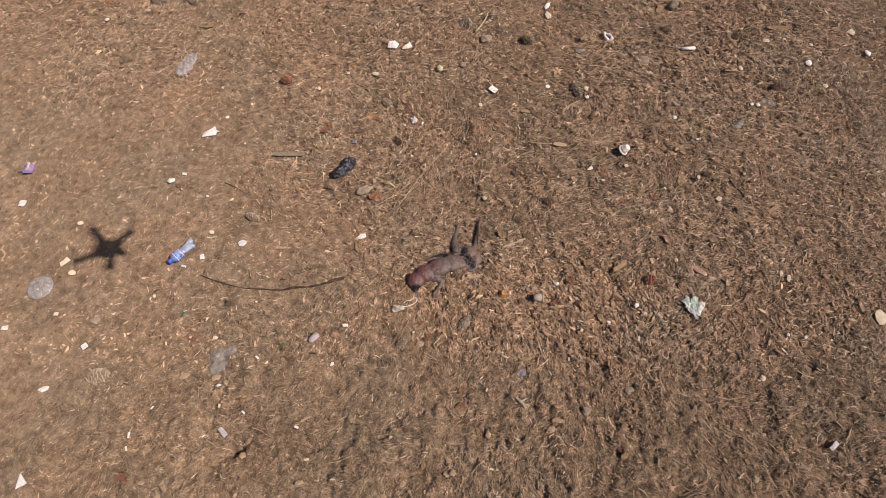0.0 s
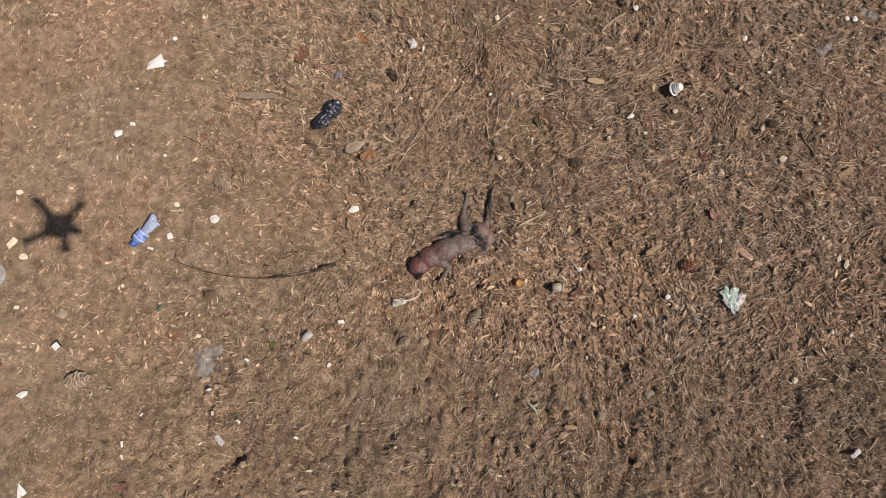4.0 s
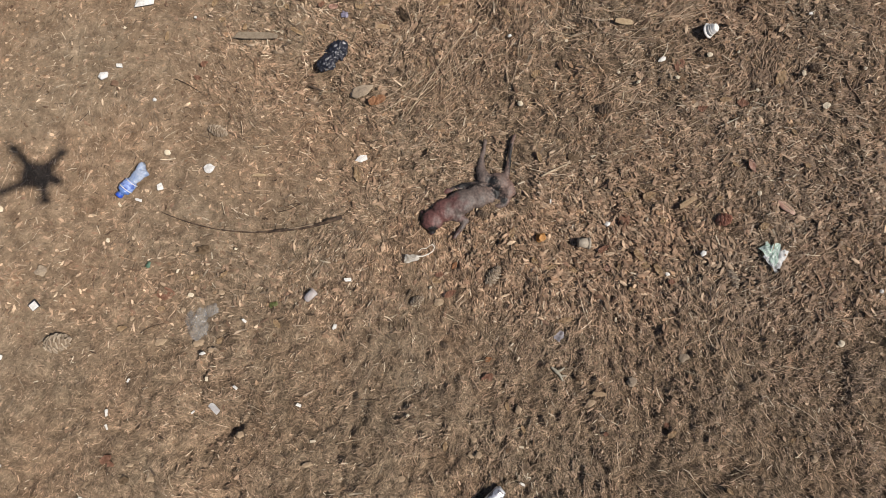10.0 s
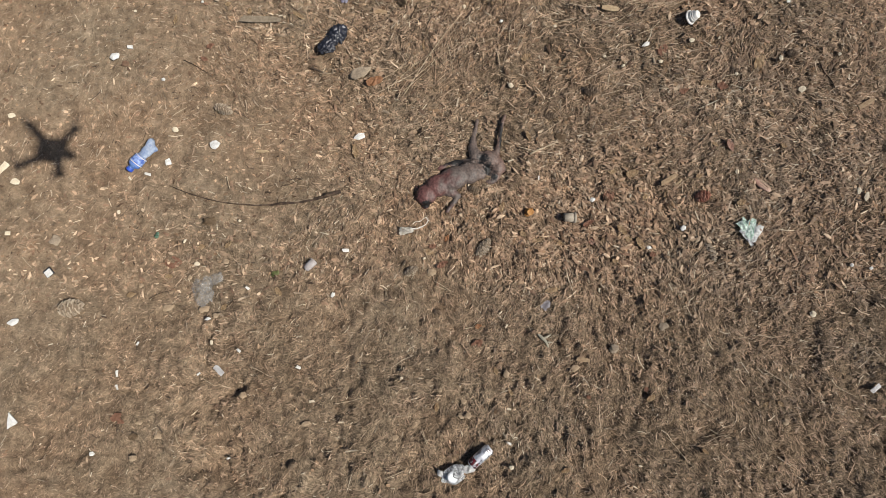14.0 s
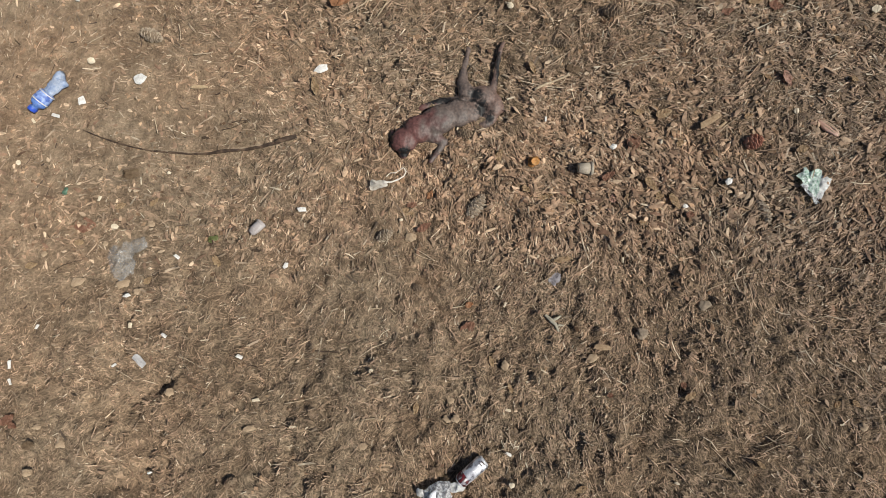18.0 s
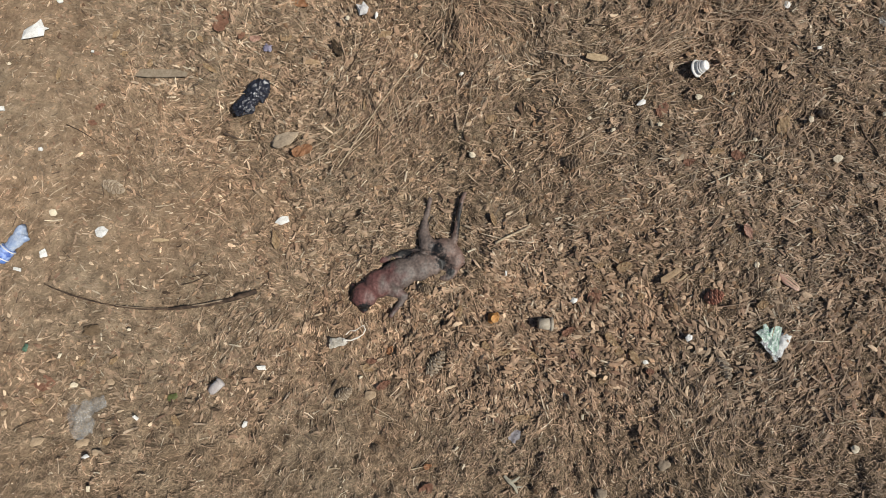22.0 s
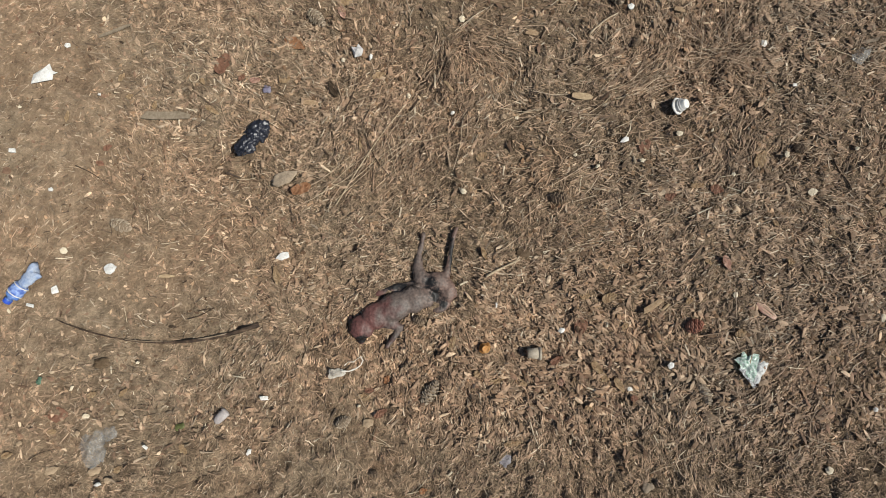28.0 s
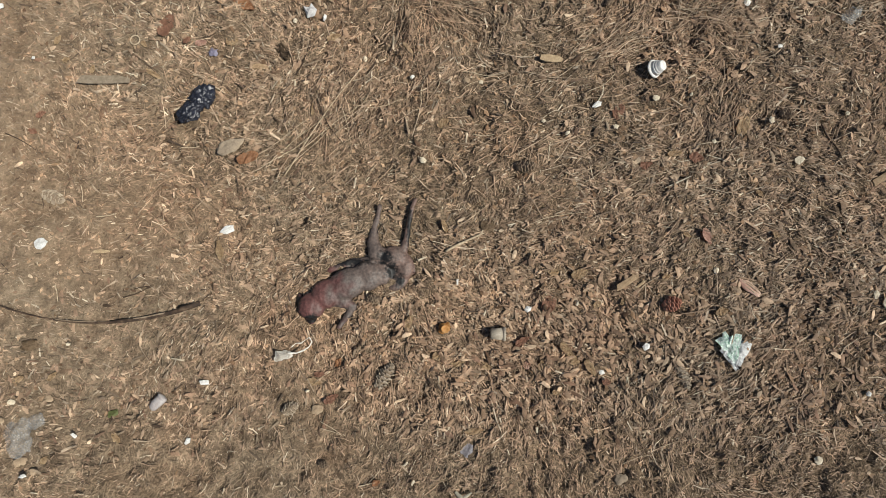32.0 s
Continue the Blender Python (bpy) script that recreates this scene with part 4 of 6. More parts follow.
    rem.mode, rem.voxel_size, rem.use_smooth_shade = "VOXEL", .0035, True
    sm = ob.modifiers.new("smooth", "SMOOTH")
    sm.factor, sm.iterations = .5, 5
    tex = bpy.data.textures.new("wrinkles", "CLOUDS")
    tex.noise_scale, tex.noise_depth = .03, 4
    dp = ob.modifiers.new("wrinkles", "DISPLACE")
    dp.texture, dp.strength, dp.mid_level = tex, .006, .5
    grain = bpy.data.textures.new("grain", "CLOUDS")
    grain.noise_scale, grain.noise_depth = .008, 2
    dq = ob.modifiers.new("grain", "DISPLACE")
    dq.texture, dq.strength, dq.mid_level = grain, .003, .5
    tagged(ob, "reddish-brown leathery dried animal carcass, as a plain shape, on leaf litter", "hide")


def tuft(x, y, R, seed, label, count=120, spread=3.1, lead=0.0, mat=NEEDLE):
    """A flattened tuft of needles that fan out from one place."""
    r = np.random.RandomState(seed)
    a = lead + r.uniform(-spread, spread, count)
    L = R * r.uniform(.45, 1.0, count)
    start = r.uniform(0, .35, count) * R
    V, F = [], []
    for i in range(count):
        d = Vector((math.cos(a[i]), math.sin(a[i]), 0))
        s = Vector((-d.y, d.x, 0))
        j = Vector((r.normal(0, .24), r.normal(0, .24), 0)) * R
        p0, p1 = j + d * start[i], j + d * (start[i] + L[i]) + s * r.normal(0, .2) * L[i]
        for k in range(3):
            p = p0.lerp(p1, k / 2)
            z = h1(x + p.x, y + p.y) - h1(x, y) + .005 + .012 * math.sin(math.pi * k / 2 * .8) * r.rand() + .004 * r.rand()
            w = .0011 if k < 2 else .0006
            for ang in ROOF:
                V.append((p.x + s.x * math.cos(ang) * w, p.y + s.y * math.cos(ang) * w, z + math.sin(ang) * w))
        F += [[9 * i + c for c in f] for f in STRAW_F.tolist()]
    ob = new("needle_tuft", fast_mesh("needle_tuft", np.array(V), np.array(F), [mat]))
    ob.matrix_world = pose(x, y, h1(x, y) + .003)
    return tagged(ob, label, "needles", "tufts of pine needles")


def quadcopter(x, y, z, rot):
    """The small hovering drone, whose shade lies on the soil."""
    ob = thing("quadcopter", pose(x, y, z, 0, 0, rot), "small dark quadcopter hovering above the litter", "drone")
    part("body", lump_mesh(.062, .050, .028, .3, .04, 3), DRONE, ob)
    part("camera_pod", lump_mesh(.022, .020, .018, .6, .04, 2), DRONE, ob).location = (.05, -.012, -.03)
    for sx, sy, lx, ly in ((1, 1, .092, .086), (1, -1, .048, -.096), (-1, 1, -.088, .100), (-1, -1, -.112, -.064)):
        arm = part("arm", tube([(.03 * sx, .026 * sy, 0), (lx * .7, ly * .7, .004), (lx, ly, .008)], [.018, .013, .012], 8), DRONE, ob)
        bm = lathe([(-.014, .001), (-.014, .012), (.012, .013), (.014, .010), (.014, .001)], 18)
        bmesh.ops.rotate(bm, verts=bm.verts, cent=(0, 0, 0), matrix=Matrix.Rotation(radians(-90), 3, "Y"))
        bmesh.ops.translate(bm, verts=bm.verts, vec=(lx, ly, .012))
        part("motor", bm, DRONE, arm)
        bm = tube([(lx - .02 * sx, ly - .055, .03), (lx, ly, .031), (lx + .02 * sx, ly + .055, .03)], [.003, .007, .003], 6)
        part("propeller", bm, DRONE, arm)


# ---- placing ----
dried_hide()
water_bottle()
drink_can()
small_pot()
bottle_top()
black_bag()
green_packet()
bark_strip()
sheet_thing("plastic_bag", -.822, -.450, .082, .104, 10, FILM_THIN, "thin clear plastic bag lying flat on soil", "bag", .010, .018, .25, 1.3)
sheet_thing("plastic_bag", -.775, -.405, .05, .045, 30, FILM_THIN, "small torn clear plastic film scrap", "bag", .006, .008, .4, 2.3)
sheet_thing("plastic_bag", -1.326, 1.262, .18, .085, 72, FILM_CLOUDY, "crumpled clear plastic bag on straw litter", "bag", .012, .015, .4, 3.3)
m = on_ground(-.427, -.354, 47, .014) @ Matrix.Scale(.9, 4)
cup = thing("plastic_cup", m, "crushed frosted clear plastic cup on its side", "cup")
part("wall", dent(lathe([(-.027, .001), (-.026, .008), (-.021, .0135), (-.008, .0165), (.012, .0172), (.020, .0165), (.020, .0152), (-.018, .012)], 24, .75), 2, .16, 40), FROST, cup)
part("rim", lathe([(.018, .0168), (.021, .0178), (.024, .0160), (.026, .010), (.0265, .001)], 24, .75), FROST, cup)
m = on_ground(-1.68, -.118, 0, .004)
bowl = thing("plastic_dome", m, "crinkled clear plastic dome cover lying on soil", "dome")
bm = crumpled(.10, .10, .012, 5.7, 20, .016, ragged(.12, 2.0))
part("dome", bm, FILM_THIN, bowl)
bm = crumpled(.05, .03, .014, 8.3, 10, .012, ragged(.5))
bmesh.ops.translate(bm, verts=bm.verts, vec=(-.008, .006, .008))
part("fold", bm, FILM, bowl, "milky crumpled fold")
bm = lathe([(0, .049), (-.001, .056), (.002, .057), (.003, .05)], 30)
bmesh.ops.rotate(bm, verts=bm.verts, cent=(0, 0, 0), matrix=Matrix.Rotation(radians(-90), 3, "Y"))
part("rim", bm, FILM, bowl)
m = on_ground(-1.962, .535, 5, .008)
tub = thing("purple_tub", m, "small broken purple plastic tub on soil", "tub")
part("wall", crumpled(.05, .06, .006, 2.7, 8, .012), PURPLE, tub)
bm = crumpled(.014, .05, .004, 1.7, 6, .004)
bmesh.ops.translate(bm, verts=bm.verts, vec=(.004, 0, .014))
part("stripe", bm, WHITE, tub, "white stripe")
bm = crumpled(.03, .008, .003, 4.7, 6, .004)
bmesh.ops.translate(bm, verts=bm.verts, vec=(-.035, -.012, 0))
part("torn_tab", bm, LILAC, tub)
# torn foil with a pointed corner
r = random.Random(5)
single("paper_scrap", plate([(-.042, -.022), (.03, -.026), (.036, -.008), (.052, -.006), (.036, .004), (.03, .032), (.008, .026), (-.03, .008)], .002, .006, r, .003), WHITE,
       on_ground(-1.097, .768, 14, .006), "torn white paper scrap with a pointed corner", "paper")
single("paper_scrap", plate([(-.03, -.02), (.02, -.03), (.034, .006), (.01, .03), (-.026, .024)], .002, .006, r, .003), WHITE,
       on_ground(-.164, 1.403, 0, .006), "white torn paper scrap beside a twig", "paper")
single("paper_scrap", plate([(-.03, -.012), (.03, .018), (.032, -.016), (.0, -.024)], .002, .005, r, .003), TISSUE,
       on_ground(-.09, 1.405, 20, .006), "dirty beige torn paper scrap on litter", "paper")
single("paper_scrap", plate([(-.020, -.016), (.004, -.022), (.020, -.004), (.014, .020), (.002, .012), (-.012, .022)], .002, .01, r, .005), GREYPL,
       on_ground(-.03, .852, 30, .006), "crumpled white paper scrap on litter", "paper")
ob = thing("tissue", on_ground(-.072, -.222, 15, .005), "torn pale tissue with a twisted loop on litter", "tissue")
part("wad", crumpled(.05, .03, .009, 6.1, 14, .004, ragged(.5)), TISSUE, ob)
loop = [(.018, .002), (.040, -.004), (.062, -.002), (.080, .004), (.090, .016), (.086, .030), (.074, .026), (.060, .020), (.044, .024), (.030, .016)]
part("twisted_strip", tube([(a, c, .004 + .004 * math.sin(7 * k)) for k, (a, c) in enumerate(loop[:6])], [.003, .002, .0026, .0016, .002, .0014], 6, .2), TISSUE, ob)
part("twisted_strip", tube([(a, c, .006) for a, c in loop[5:]], [.0014, .0010, .0016, .0010, .0018], 6, .3), TISSUE, ob)
sheet_thing("wrapper", .458, -.494, .04, .036, 60, BLUEBIT, "small torn blue-grey wrapper on soil", "wrapper", .004, .002, .3, 8.1)
sheet_thing("wrapper", -.337, .724, .028, .03, 0, LILAC, "small lilac plastic wrapper scrap", "wrapper", .006, .008, .5, 9.1)
sheet_thing("wrapper", .914, 1.375, .05, .03, 10, BLUEBIT, "faded blue plastic scrap on litter", "wrapper", .006, .008, .5, 10.1)
sheet_thing("wrapper", 1.904, 1.003, .09, .04, -20, FILM, "crinkled clear wrapper among dark litter", "wrapper", .010, .010, .4, 11.1)
sheet_thing("wrapper", 1.70, .846, .075, .045, 50, FILM_THIN, "torn grey plastic film among litter", "wrapper", .010, .010, .5, 12.1)
root = thing("root_piece", on_ground(.447, -.624, -20, .004), "forked pale grey weathered root on dark soil", "root")
part("stem", tube([(-.03, .012, .003), (-.012, .004, .008), (.006, -.004, .006), (.022, -.020, .003)], [.004, .006, .005, .003], 8, .4), MOSS, root)
part("fork", tube([(-.008, .003, .007), (.004, .014, .008), (.014, .026, .003)], [.005, .004, .002], 7, .7), MOSS, root)
part("fork", tube([(.010, -.007, .006), (.016, -.002, .007), (.030, .002, .003)], [.004, .003, .002], 7, .9), MOSS, root)
sheet_thing("fallen_leaf", -.558, -.386, .03, .02, 30, LEAF_GREEN, "small olive-green leaf on soil", "leaf", .003, .003, .4, 14.1)
sheet_thing("plastic_scrap", -1.008, -.246, .024, .016, 80, GREENBIT, "small green plastic scrap on soil", "scrap", .003, .003, .4, 15.1)
sheet_thing("bark_piece", -.814, -.191, .05, .03, 10, LEAF_BROWN, "curled dark bark piece on soil", "bark", .005, .012, .3, 16.1)
sheet_thing("fallen_leaf", .524, .160, .046, .026, -10, LEAF_BROWN, "dull brown dry leaf lying flat", "leaf", .002, .003, .2, 21.1, "large fallen leaves")
sheet_thing("orange_peel", .393, -.143, .036, .032, 20, PEEL, "dried curled orange peel on litter", "peel", .006, .008, .4, 17.1)
ob = single("orange_peel", lathe([(0, .003), (.003, .011), (.005, .012), (.003, .009), (.001, .003)], 18), PEEL, on_ground(.395, -.148, 0, .014, 0, -90),
            "round dried orange peel cup on litter", "peel")
sq = thing("plastic_tile", on_ground(-1.394, -.392, 42, .002) @ Matrix.Scale(.78, 4), "white square plastic tile with a black plate for its shade", "tile")
# black plate, offset to one side, drawn for the shadow beside the white square
part("base", plate([(-.019, -.017), (.019, -.017), (.019, .021), (-.019, .021)], .008, .0005, r), BLACK_FILM, sq)
bm = plate([(-.016, -.016), (.016, -.016), (.016, .016), (-.016, .016)], .003, .0005, r)
bmesh.ops.translate(bm, verts=bm.verts, vec=(.001, -.003, .0095))
part("face", bm, WHITE, sq, "white square face")
single("green_fruit", lump_mesh(.019, .019, .018, .4, .03, 3), FRUIT, on_ground(.106, 1.224, 0, .015), "small round pale green fruit on litter", "fruit", "", True)
bw = thing("shoe_scrap", on_ground(1.085, 1.477, 118, .006) @ Matrix.Scale(.74, 4), "torn black and white shoe scrap", "scrap")
part("white_upper", tube([(math.cos(a) * .042, math.sin(a) * .022, .012 + .006 * math.sin(2 * a)) for a in [6.2832 * k / 15 for k in range(16)]],
                         [.010 + .004 * math.sin(k * 1.7) for k in range(16)], 8), WHITE, bw)
bm = crumpled(.06, .022, .005, 3.9, 8, .004, ragged(.4))
part("black_lining", bm, BLACK_FILM, bw, "black lining")
single("paper_tube", dent(lathe([(-.038, .001), (-.038, .0095), (.038, .0095), (.038, .001)], 18), 2, .08), WHITE, on_ground(1.54, 1.393, 5, .010),
       "small white paper tube on dark litter", "tube")
# a lobed dry leaf
pts = []
for i in range(20):
    a = 6.2832 * i / 20
    rad = .036 if i % 4 == 0 else (.016 if i % 2 == 0 else .024)
    pts.append((math.cos(a) * rad, math.sin(a) * rad))
single("fallen_leaf", plate(pts, .001, .005, r, .003), LEAF_TAN, on_ground(.765, 1.218, 20, .005), "dry tan lobed leaf on reddish litter", "leaf", "large fallen leaves")
ring = [(math.cos(a) * .015, math.sin(a) * .015, .003) for a in [6.2832 * k / 18 for k in range(19)]]
single("seal_ring", tube(ring, [.0019] * 19, 6), STALK, on_ground(-0.582, 0.757, 0, .003), "thin pale plastic seal ring lying flat", "ring")
tuft(.308, .90, .20, 3, "flattened tuft of grey-tan pine needles", 95, 1.7, -.9, STRAW)
tuft(.90, .73, .13, 4, "pale dry needles fanned over soil", 60, .5, .5)
tuft(.05, .36, .2, 5, "long pale needles lying side by side", 15, .22, .75)
tuft(1.2, .85, .14, 6, "flattened tuft of dark pine needles", 80)
tuft(1.55, 1.9, .25, 8, "flattened tuft of tan pine needles", 80, .8, .4)
tuft(-.9, 1.75, .25, 9, "loose tuft of tan pine needles", 70, .7, 1.2)
quadcopter(.41, -.515, 2.45, 0)

# pale fragments, stones, cones, leaves, chips and sticks
fragment(-0.811, 0.107, 0.041, 0.040, 0, "white", 7)
fragment(-0.969, 0.166, 0.023, 0.029, 65, "cream", 7)
fragment(-0.989, 0.040, 0.026, 0.026, 23, "white", 4)
fragment(-0.257, 0.149, 0.048, 0.030, 22, "white", 5)
fragment(-1.030, 0.369, 0.016, 0.015, 0, "white", 5)
fragment(-1.062, -0.010, 0.027, 0.011, -15, "white", 4)
fragment(-1.127, -0.029, 0.019, 0.008, -55, "cream", 4)
fragment(-0.297, -0.298, 0.029, 0.017, 2, "white", 4)
fragment(-0.651, -0.443, 0.023, 0.009, -38, "white", 4)
fragment(-0.796, -0.556, 0.022, 0.016, 16, "white", 5)
fragment(-1.043, -0.648, 0.019, 0.008, 62, "white", 4)
fragment(-0.668, -0.669, 0.021, 0.009, -39, "white", 4)
fragment(-0.819, -0.756, 0.017, 0.008, 40, "white", 4)
fragment(-0.449, -0.726, 0.019, 0.011, -25, "white", 4)
fragment(-1.107, -0.804, 0.023, 0.009, -65, "white", 4)
fragment(-0.742, -0.744, 0.046, 0.023, -42, "grey", 4)
fragment(-1.161, -0.158, 0.017, 0.016, 0, "cream", 6)
fragment(-0.698, -0.190, 0.013, 0.010, 0, "cream", 5)
fragment(0.641, -0.091, 0.022, 0.018, 22, "white", 5)
fragment(0.980, -0.200, 0.028, 0.021, 41, "white", 5)
fragment(0.850, -0.274, 0.021, 0.016, 3, "white", 5)
fragment(0.786, -0.074, 0.021, 0.010, 79, "cream", 5)
fragment(0.432, -0.009, 0.020, 0.008, 90, "white", 4)
fragment(1.475, 0.359, 0.034, 0.027, 30, "cream", 7)
fragment(-0.003, -0.324, 0.016, 0.010, 0, "cream", 5)
fragment(0.310, -0.990, 0.021, 0.010, -25, "white", 4)
fragment(0.660, -0.437, 0.019, 0.009, 87, "cream", 4)
fragment(-1.463, -0.928, 0.055, 0.044, 96, "white", 3)
fragment(-1.500, -0.573, 0.041, 0.029, 11, "white", 5)
fragment(-1.162, -1.031, 0.020, 0.019, 0, "white", 5)
fragment(-1.604, 0.217, 0.028, 0.025, 0, "cream", 6)
fragment(-1.229, 0.462, 0.046, 0.034, 20, "white", 5)
stone(-1.186, 0.434, 0.028, 0.024, 0, "brown")
fragment(-1.170, 0.502, 0.026, 0.017, 2, "white", 4)
fragment(-1.103, -0.756, 0.028, 0.010, 94, "white", 4)
fragment(-0.772, -0.641, 0.018, 0.011, 93, "cream", 4)
fragment(0.866, 0.537, 0.034, 0.018, 27, "white", 6)
fragment(1.053, 0.563, 0.023, 0.021, 2, "cream", 6)
fragment(0.921, 0.467, 0.021, 0.017, 0, "cream", 5)
fragment(1.402, 0.488, 0.024, 0.017, 75, "cream", 5)
fragment(1.635, 0.507, 0.016, 0.017, 4, "cream", 5)
fragment(1.653, -0.050, 0.026, 0.018, 83, "cream", 6)
fragment(1.611, -0.335, 0.017, 0.017, 0, "white", 5)
fragment(0.015, 0.833, 0.023, 0.016, 83, "white", 5)
fragment(1.367, 0.888, 0.030, 0.024, 86, "white", 5)
fragment(-0.079, 0.821, 0.017, 0.016, 0, "cream", 5)
fragment(0.770, 0.446, 0.022, 0.013, 22, "cream", 5)
fragment(1.451, 0.731, 0.017, 0.011, 0, "white", 4)
fragment(0.700, 0.486, 0.014, 0.015, 0, "cream", 5)
fragment(1.220, 0.420, 0.016, 0.015, 0, "cream", 5)
fragment(-0.903, 0.702, 0.011, 0.010, 0, "white", 4)
fragment(-1.029, 0.879, 0.022, 0.019, 2, "white", 5)
fragment(0.401, 1.075, 0.064, 0.044, -42, "white", 4)
fragment(0.328, 0.983, 0.024, 0.028, 0, "cream", 6)
fragment(0.703, 1.102, 0.032, 0.033, 0, "white", 5)
fragment(0.905, 1.063, 0.024, 0.032, 0, "cream", 5)
fragment(0.908, 1.012, 0.024, 0.028, 0, "white", 5)
fragment(1.810, 1.246, 0.027, 0.036, 0, "cream", 6)
fragment(2.199, 1.278, 0.041, 0.045, 0, "white", 5)
fragment(2.262, 1.430, 0.026, 0.028, 0, "cream", 5)
fragment(1.795, 0.970, 0.021, 0.023, 0, "white", 5)
fragment(1.834, 0.970, 0.024, 0.029, 0, "white", 5)
fragment(0.756, 1.755, 0.076, 0.031, 62, "white", 5)
fragment(0.756, 1.675, 0.062, 0.040, -72, "cream", 5)
fragment(0.989, 2.074, 0.034, 0.036, 0, "white", 5)
fragment(-1.869, 1.608, 0.030, 0.028, 0, "white", 5)
fragment(-2.358, 2.175, 0.032, 0.035, 0, "white", 5)
fragment(-2.183, 2.260, 0.090, 0.069, 86, "white", 6)
fragment(-1.126, 1.965, 0.025, 0.032, 0, "white", 5)
fragment(-0.560, 1.084, 0.022, 0.026, 0, "cream", 6)
fragment(-0.407, 1.200, 0.017, 0.017, 0, "cream", 4)
fragment(-0.250, 1.200, 0.047, 0.027, 0, "cream", 5)
fragment(-0.030, 0.848, 0.047, 0.029, 83, "white", 5)
fragment(0.919, 1.867, 0.031, 0.033, 0, "cream", 5)
fragment(1.746, 1.888, 0.036, 0.043, 0, "cream", 6)
fragment(1.498, 1.854, 0.036, 0.043, 0, "cream", 6)
fragment(1.591, 1.888, 0.027, 0.025, 0, "cream", 5)
fragment(2.007, 1.455, 0.043, 0.030, 0, "cream", 5)
fragment(-1.922, 0.329, 0.036, 0.042, 0, "white", 4)
fragment(-1.562, -0.045, 0.036, 0.029, 0, "cream", 6)
fragment(-1.613, 0.009, 0.051, 0.026, 47, "cream", 4)
fragment(-1.765, -0.310, 0.030, 0.024, 0, "white", 4)
fragment(-1.567, -0.245, 0.025, 0.017, 0, "cream", 4)
fragment(2.044, -0.255, 0.074, 0.068, 0, "cream", 7)
fragment(1.689, -0.070, 0.040, 0.019, 65, "cream", 5)
fragment(1.683, -0.346, 0.017, 0.016, 0, "white", 5)
fragment(2.542, 1.544, 0.047, 0.051, 0, "cream", 5)
fragment(2.260, 1.127, 0.028, 0.031, 0, "cream", 5)
fragment(2.566, 1.361, 0.033, 0.044, 0, "white", 5)
fragment(1.658, -0.791, 0.054, 0.022, 35, "grey", 4)
stone(0.557, -0.727, 0.030, 0.024, 30, "tan")
stone(0.304, -0.748, 0.030, 0.023, 78, "tan")
stone(-0.649, -0.828, 0.027, 0.022, 0, "tan")
stone(-0.417, -0.925, 0.033, 0.016, 11, "tan")
stone(-1.024, -1.048, 0.026, 0.021, 0, "tan")
stone(-0.820, -0.521, 0.040, 0.025, 12, "tan")
stone(-0.767, -0.544, 0.026, 0.020, 0, "tan")
stone(0.147, -0.846, 0.021, 0.018, 0, "tan")
stone(1.458, -0.519, 0.025, 0.022, 0, "pale")
stone(0.162, -0.893, 0.022, 0.022, 0, "tan")
stone(0.138, -0.895, 0.025, 0.022, 0, "tan")
stone(-0.262, 0.408, 0.078, 0.040, 22, "grey")
stone(-0.946, -0.517, 0.038, 0.022, 15, "tan")
stone(-1.395, -0.268, 0.041, 0.038, 10, "grey")
stone(1.272, 1.305, 0.053, 0.064, 0, "grey")
stone(2.068, 1.756, 0.048, 0.063, 0, "tan")
stone(1.289, 2.030, 0.050, 0.067, 0, "pale")
stone(0.372, 1.470, 0.060, 0.064, 0, "grey")
stone(-1.851, 2.298, 0.049, 0.070, 0, "pale")
stone(0.236, 1.269, 0.034, 0.036, 0, "grey")
stone(1.319, -0.910, 0.026, 0.023, 2, "tan")
pine_cone(-0.788, 0.249, 0.085, 0.049, -21, "grey")
pine_cone(0.220, -0.284, 0.094, 0.055, 56, "grey")
pine_cone(0.641, 0.339, 0.072, 0.047, 1, "dark")
pine_cone(1.087, -0.286, 0.098, 0.043, -63, "grey")
pine_cone(1.060, -0.077, 0.065, 0.056, 21, "red")
pine_cone(0.185, -0.060, 0.052, 0.037, 0, "dark")
pine_cone(-0.052, -0.373, 0.059, 0.043, 30, "grey")
pine_cone(0.484, 0.242, 0.056, 0.036, 0, "dark")
pine_cone(-1.298, -0.521, 0.103, 0.080, 11, "grey")
pine_cone(1.450, 0.509, 0.047, 0.038, 0, "dark")
pine_cone(0.919, 0.882, 0.048, 0.033, 60, "dark")
pine_cone(-0.747, 1.146, 0.076, 0.066, 0, "red")
pine_cone(-1.690, 1.310, 0.090, 0.060, 28, "dark")
pine_cone(-1.601, 1.796, 0.122, 0.112, 0, "grey")
pine_cone(-1.404, 1.796, 0.061, 0.068, 0, "grey")
pine_cone(-1.365, 2.030, 0.097, 0.060, 64, "dark")
pine_cone(-0.370, 1.965, 0.085, 0.062, 20, "grey")
pine_cone(-0.510, 1.965, 0.084, 0.060, 70, "grey")
pine_cone(0.234, 1.922, 0.092, 0.094, 0, "dark")
pine_cone(2.220, 2.187, 0.108, 0.126, 0, "dark")
pine_cone(0.257, 1.589, 0.092, 0.090, 25, "grey")
pine_cone(1.526, 1.764, 0.109, 0.065, 57, "grey")
pine_cone(0.860, 1.069, 0.105, 0.078, -71, "grey")
pine_cone(-0.178, 0.982, 0.086, 0.056, -44, "grey")
pine_cone(1.977, 1.103, 0.075, 0.062, 0, "dark")
pine_cone(0.611, 1.447, 0.081, 0.081, -26, "brown")
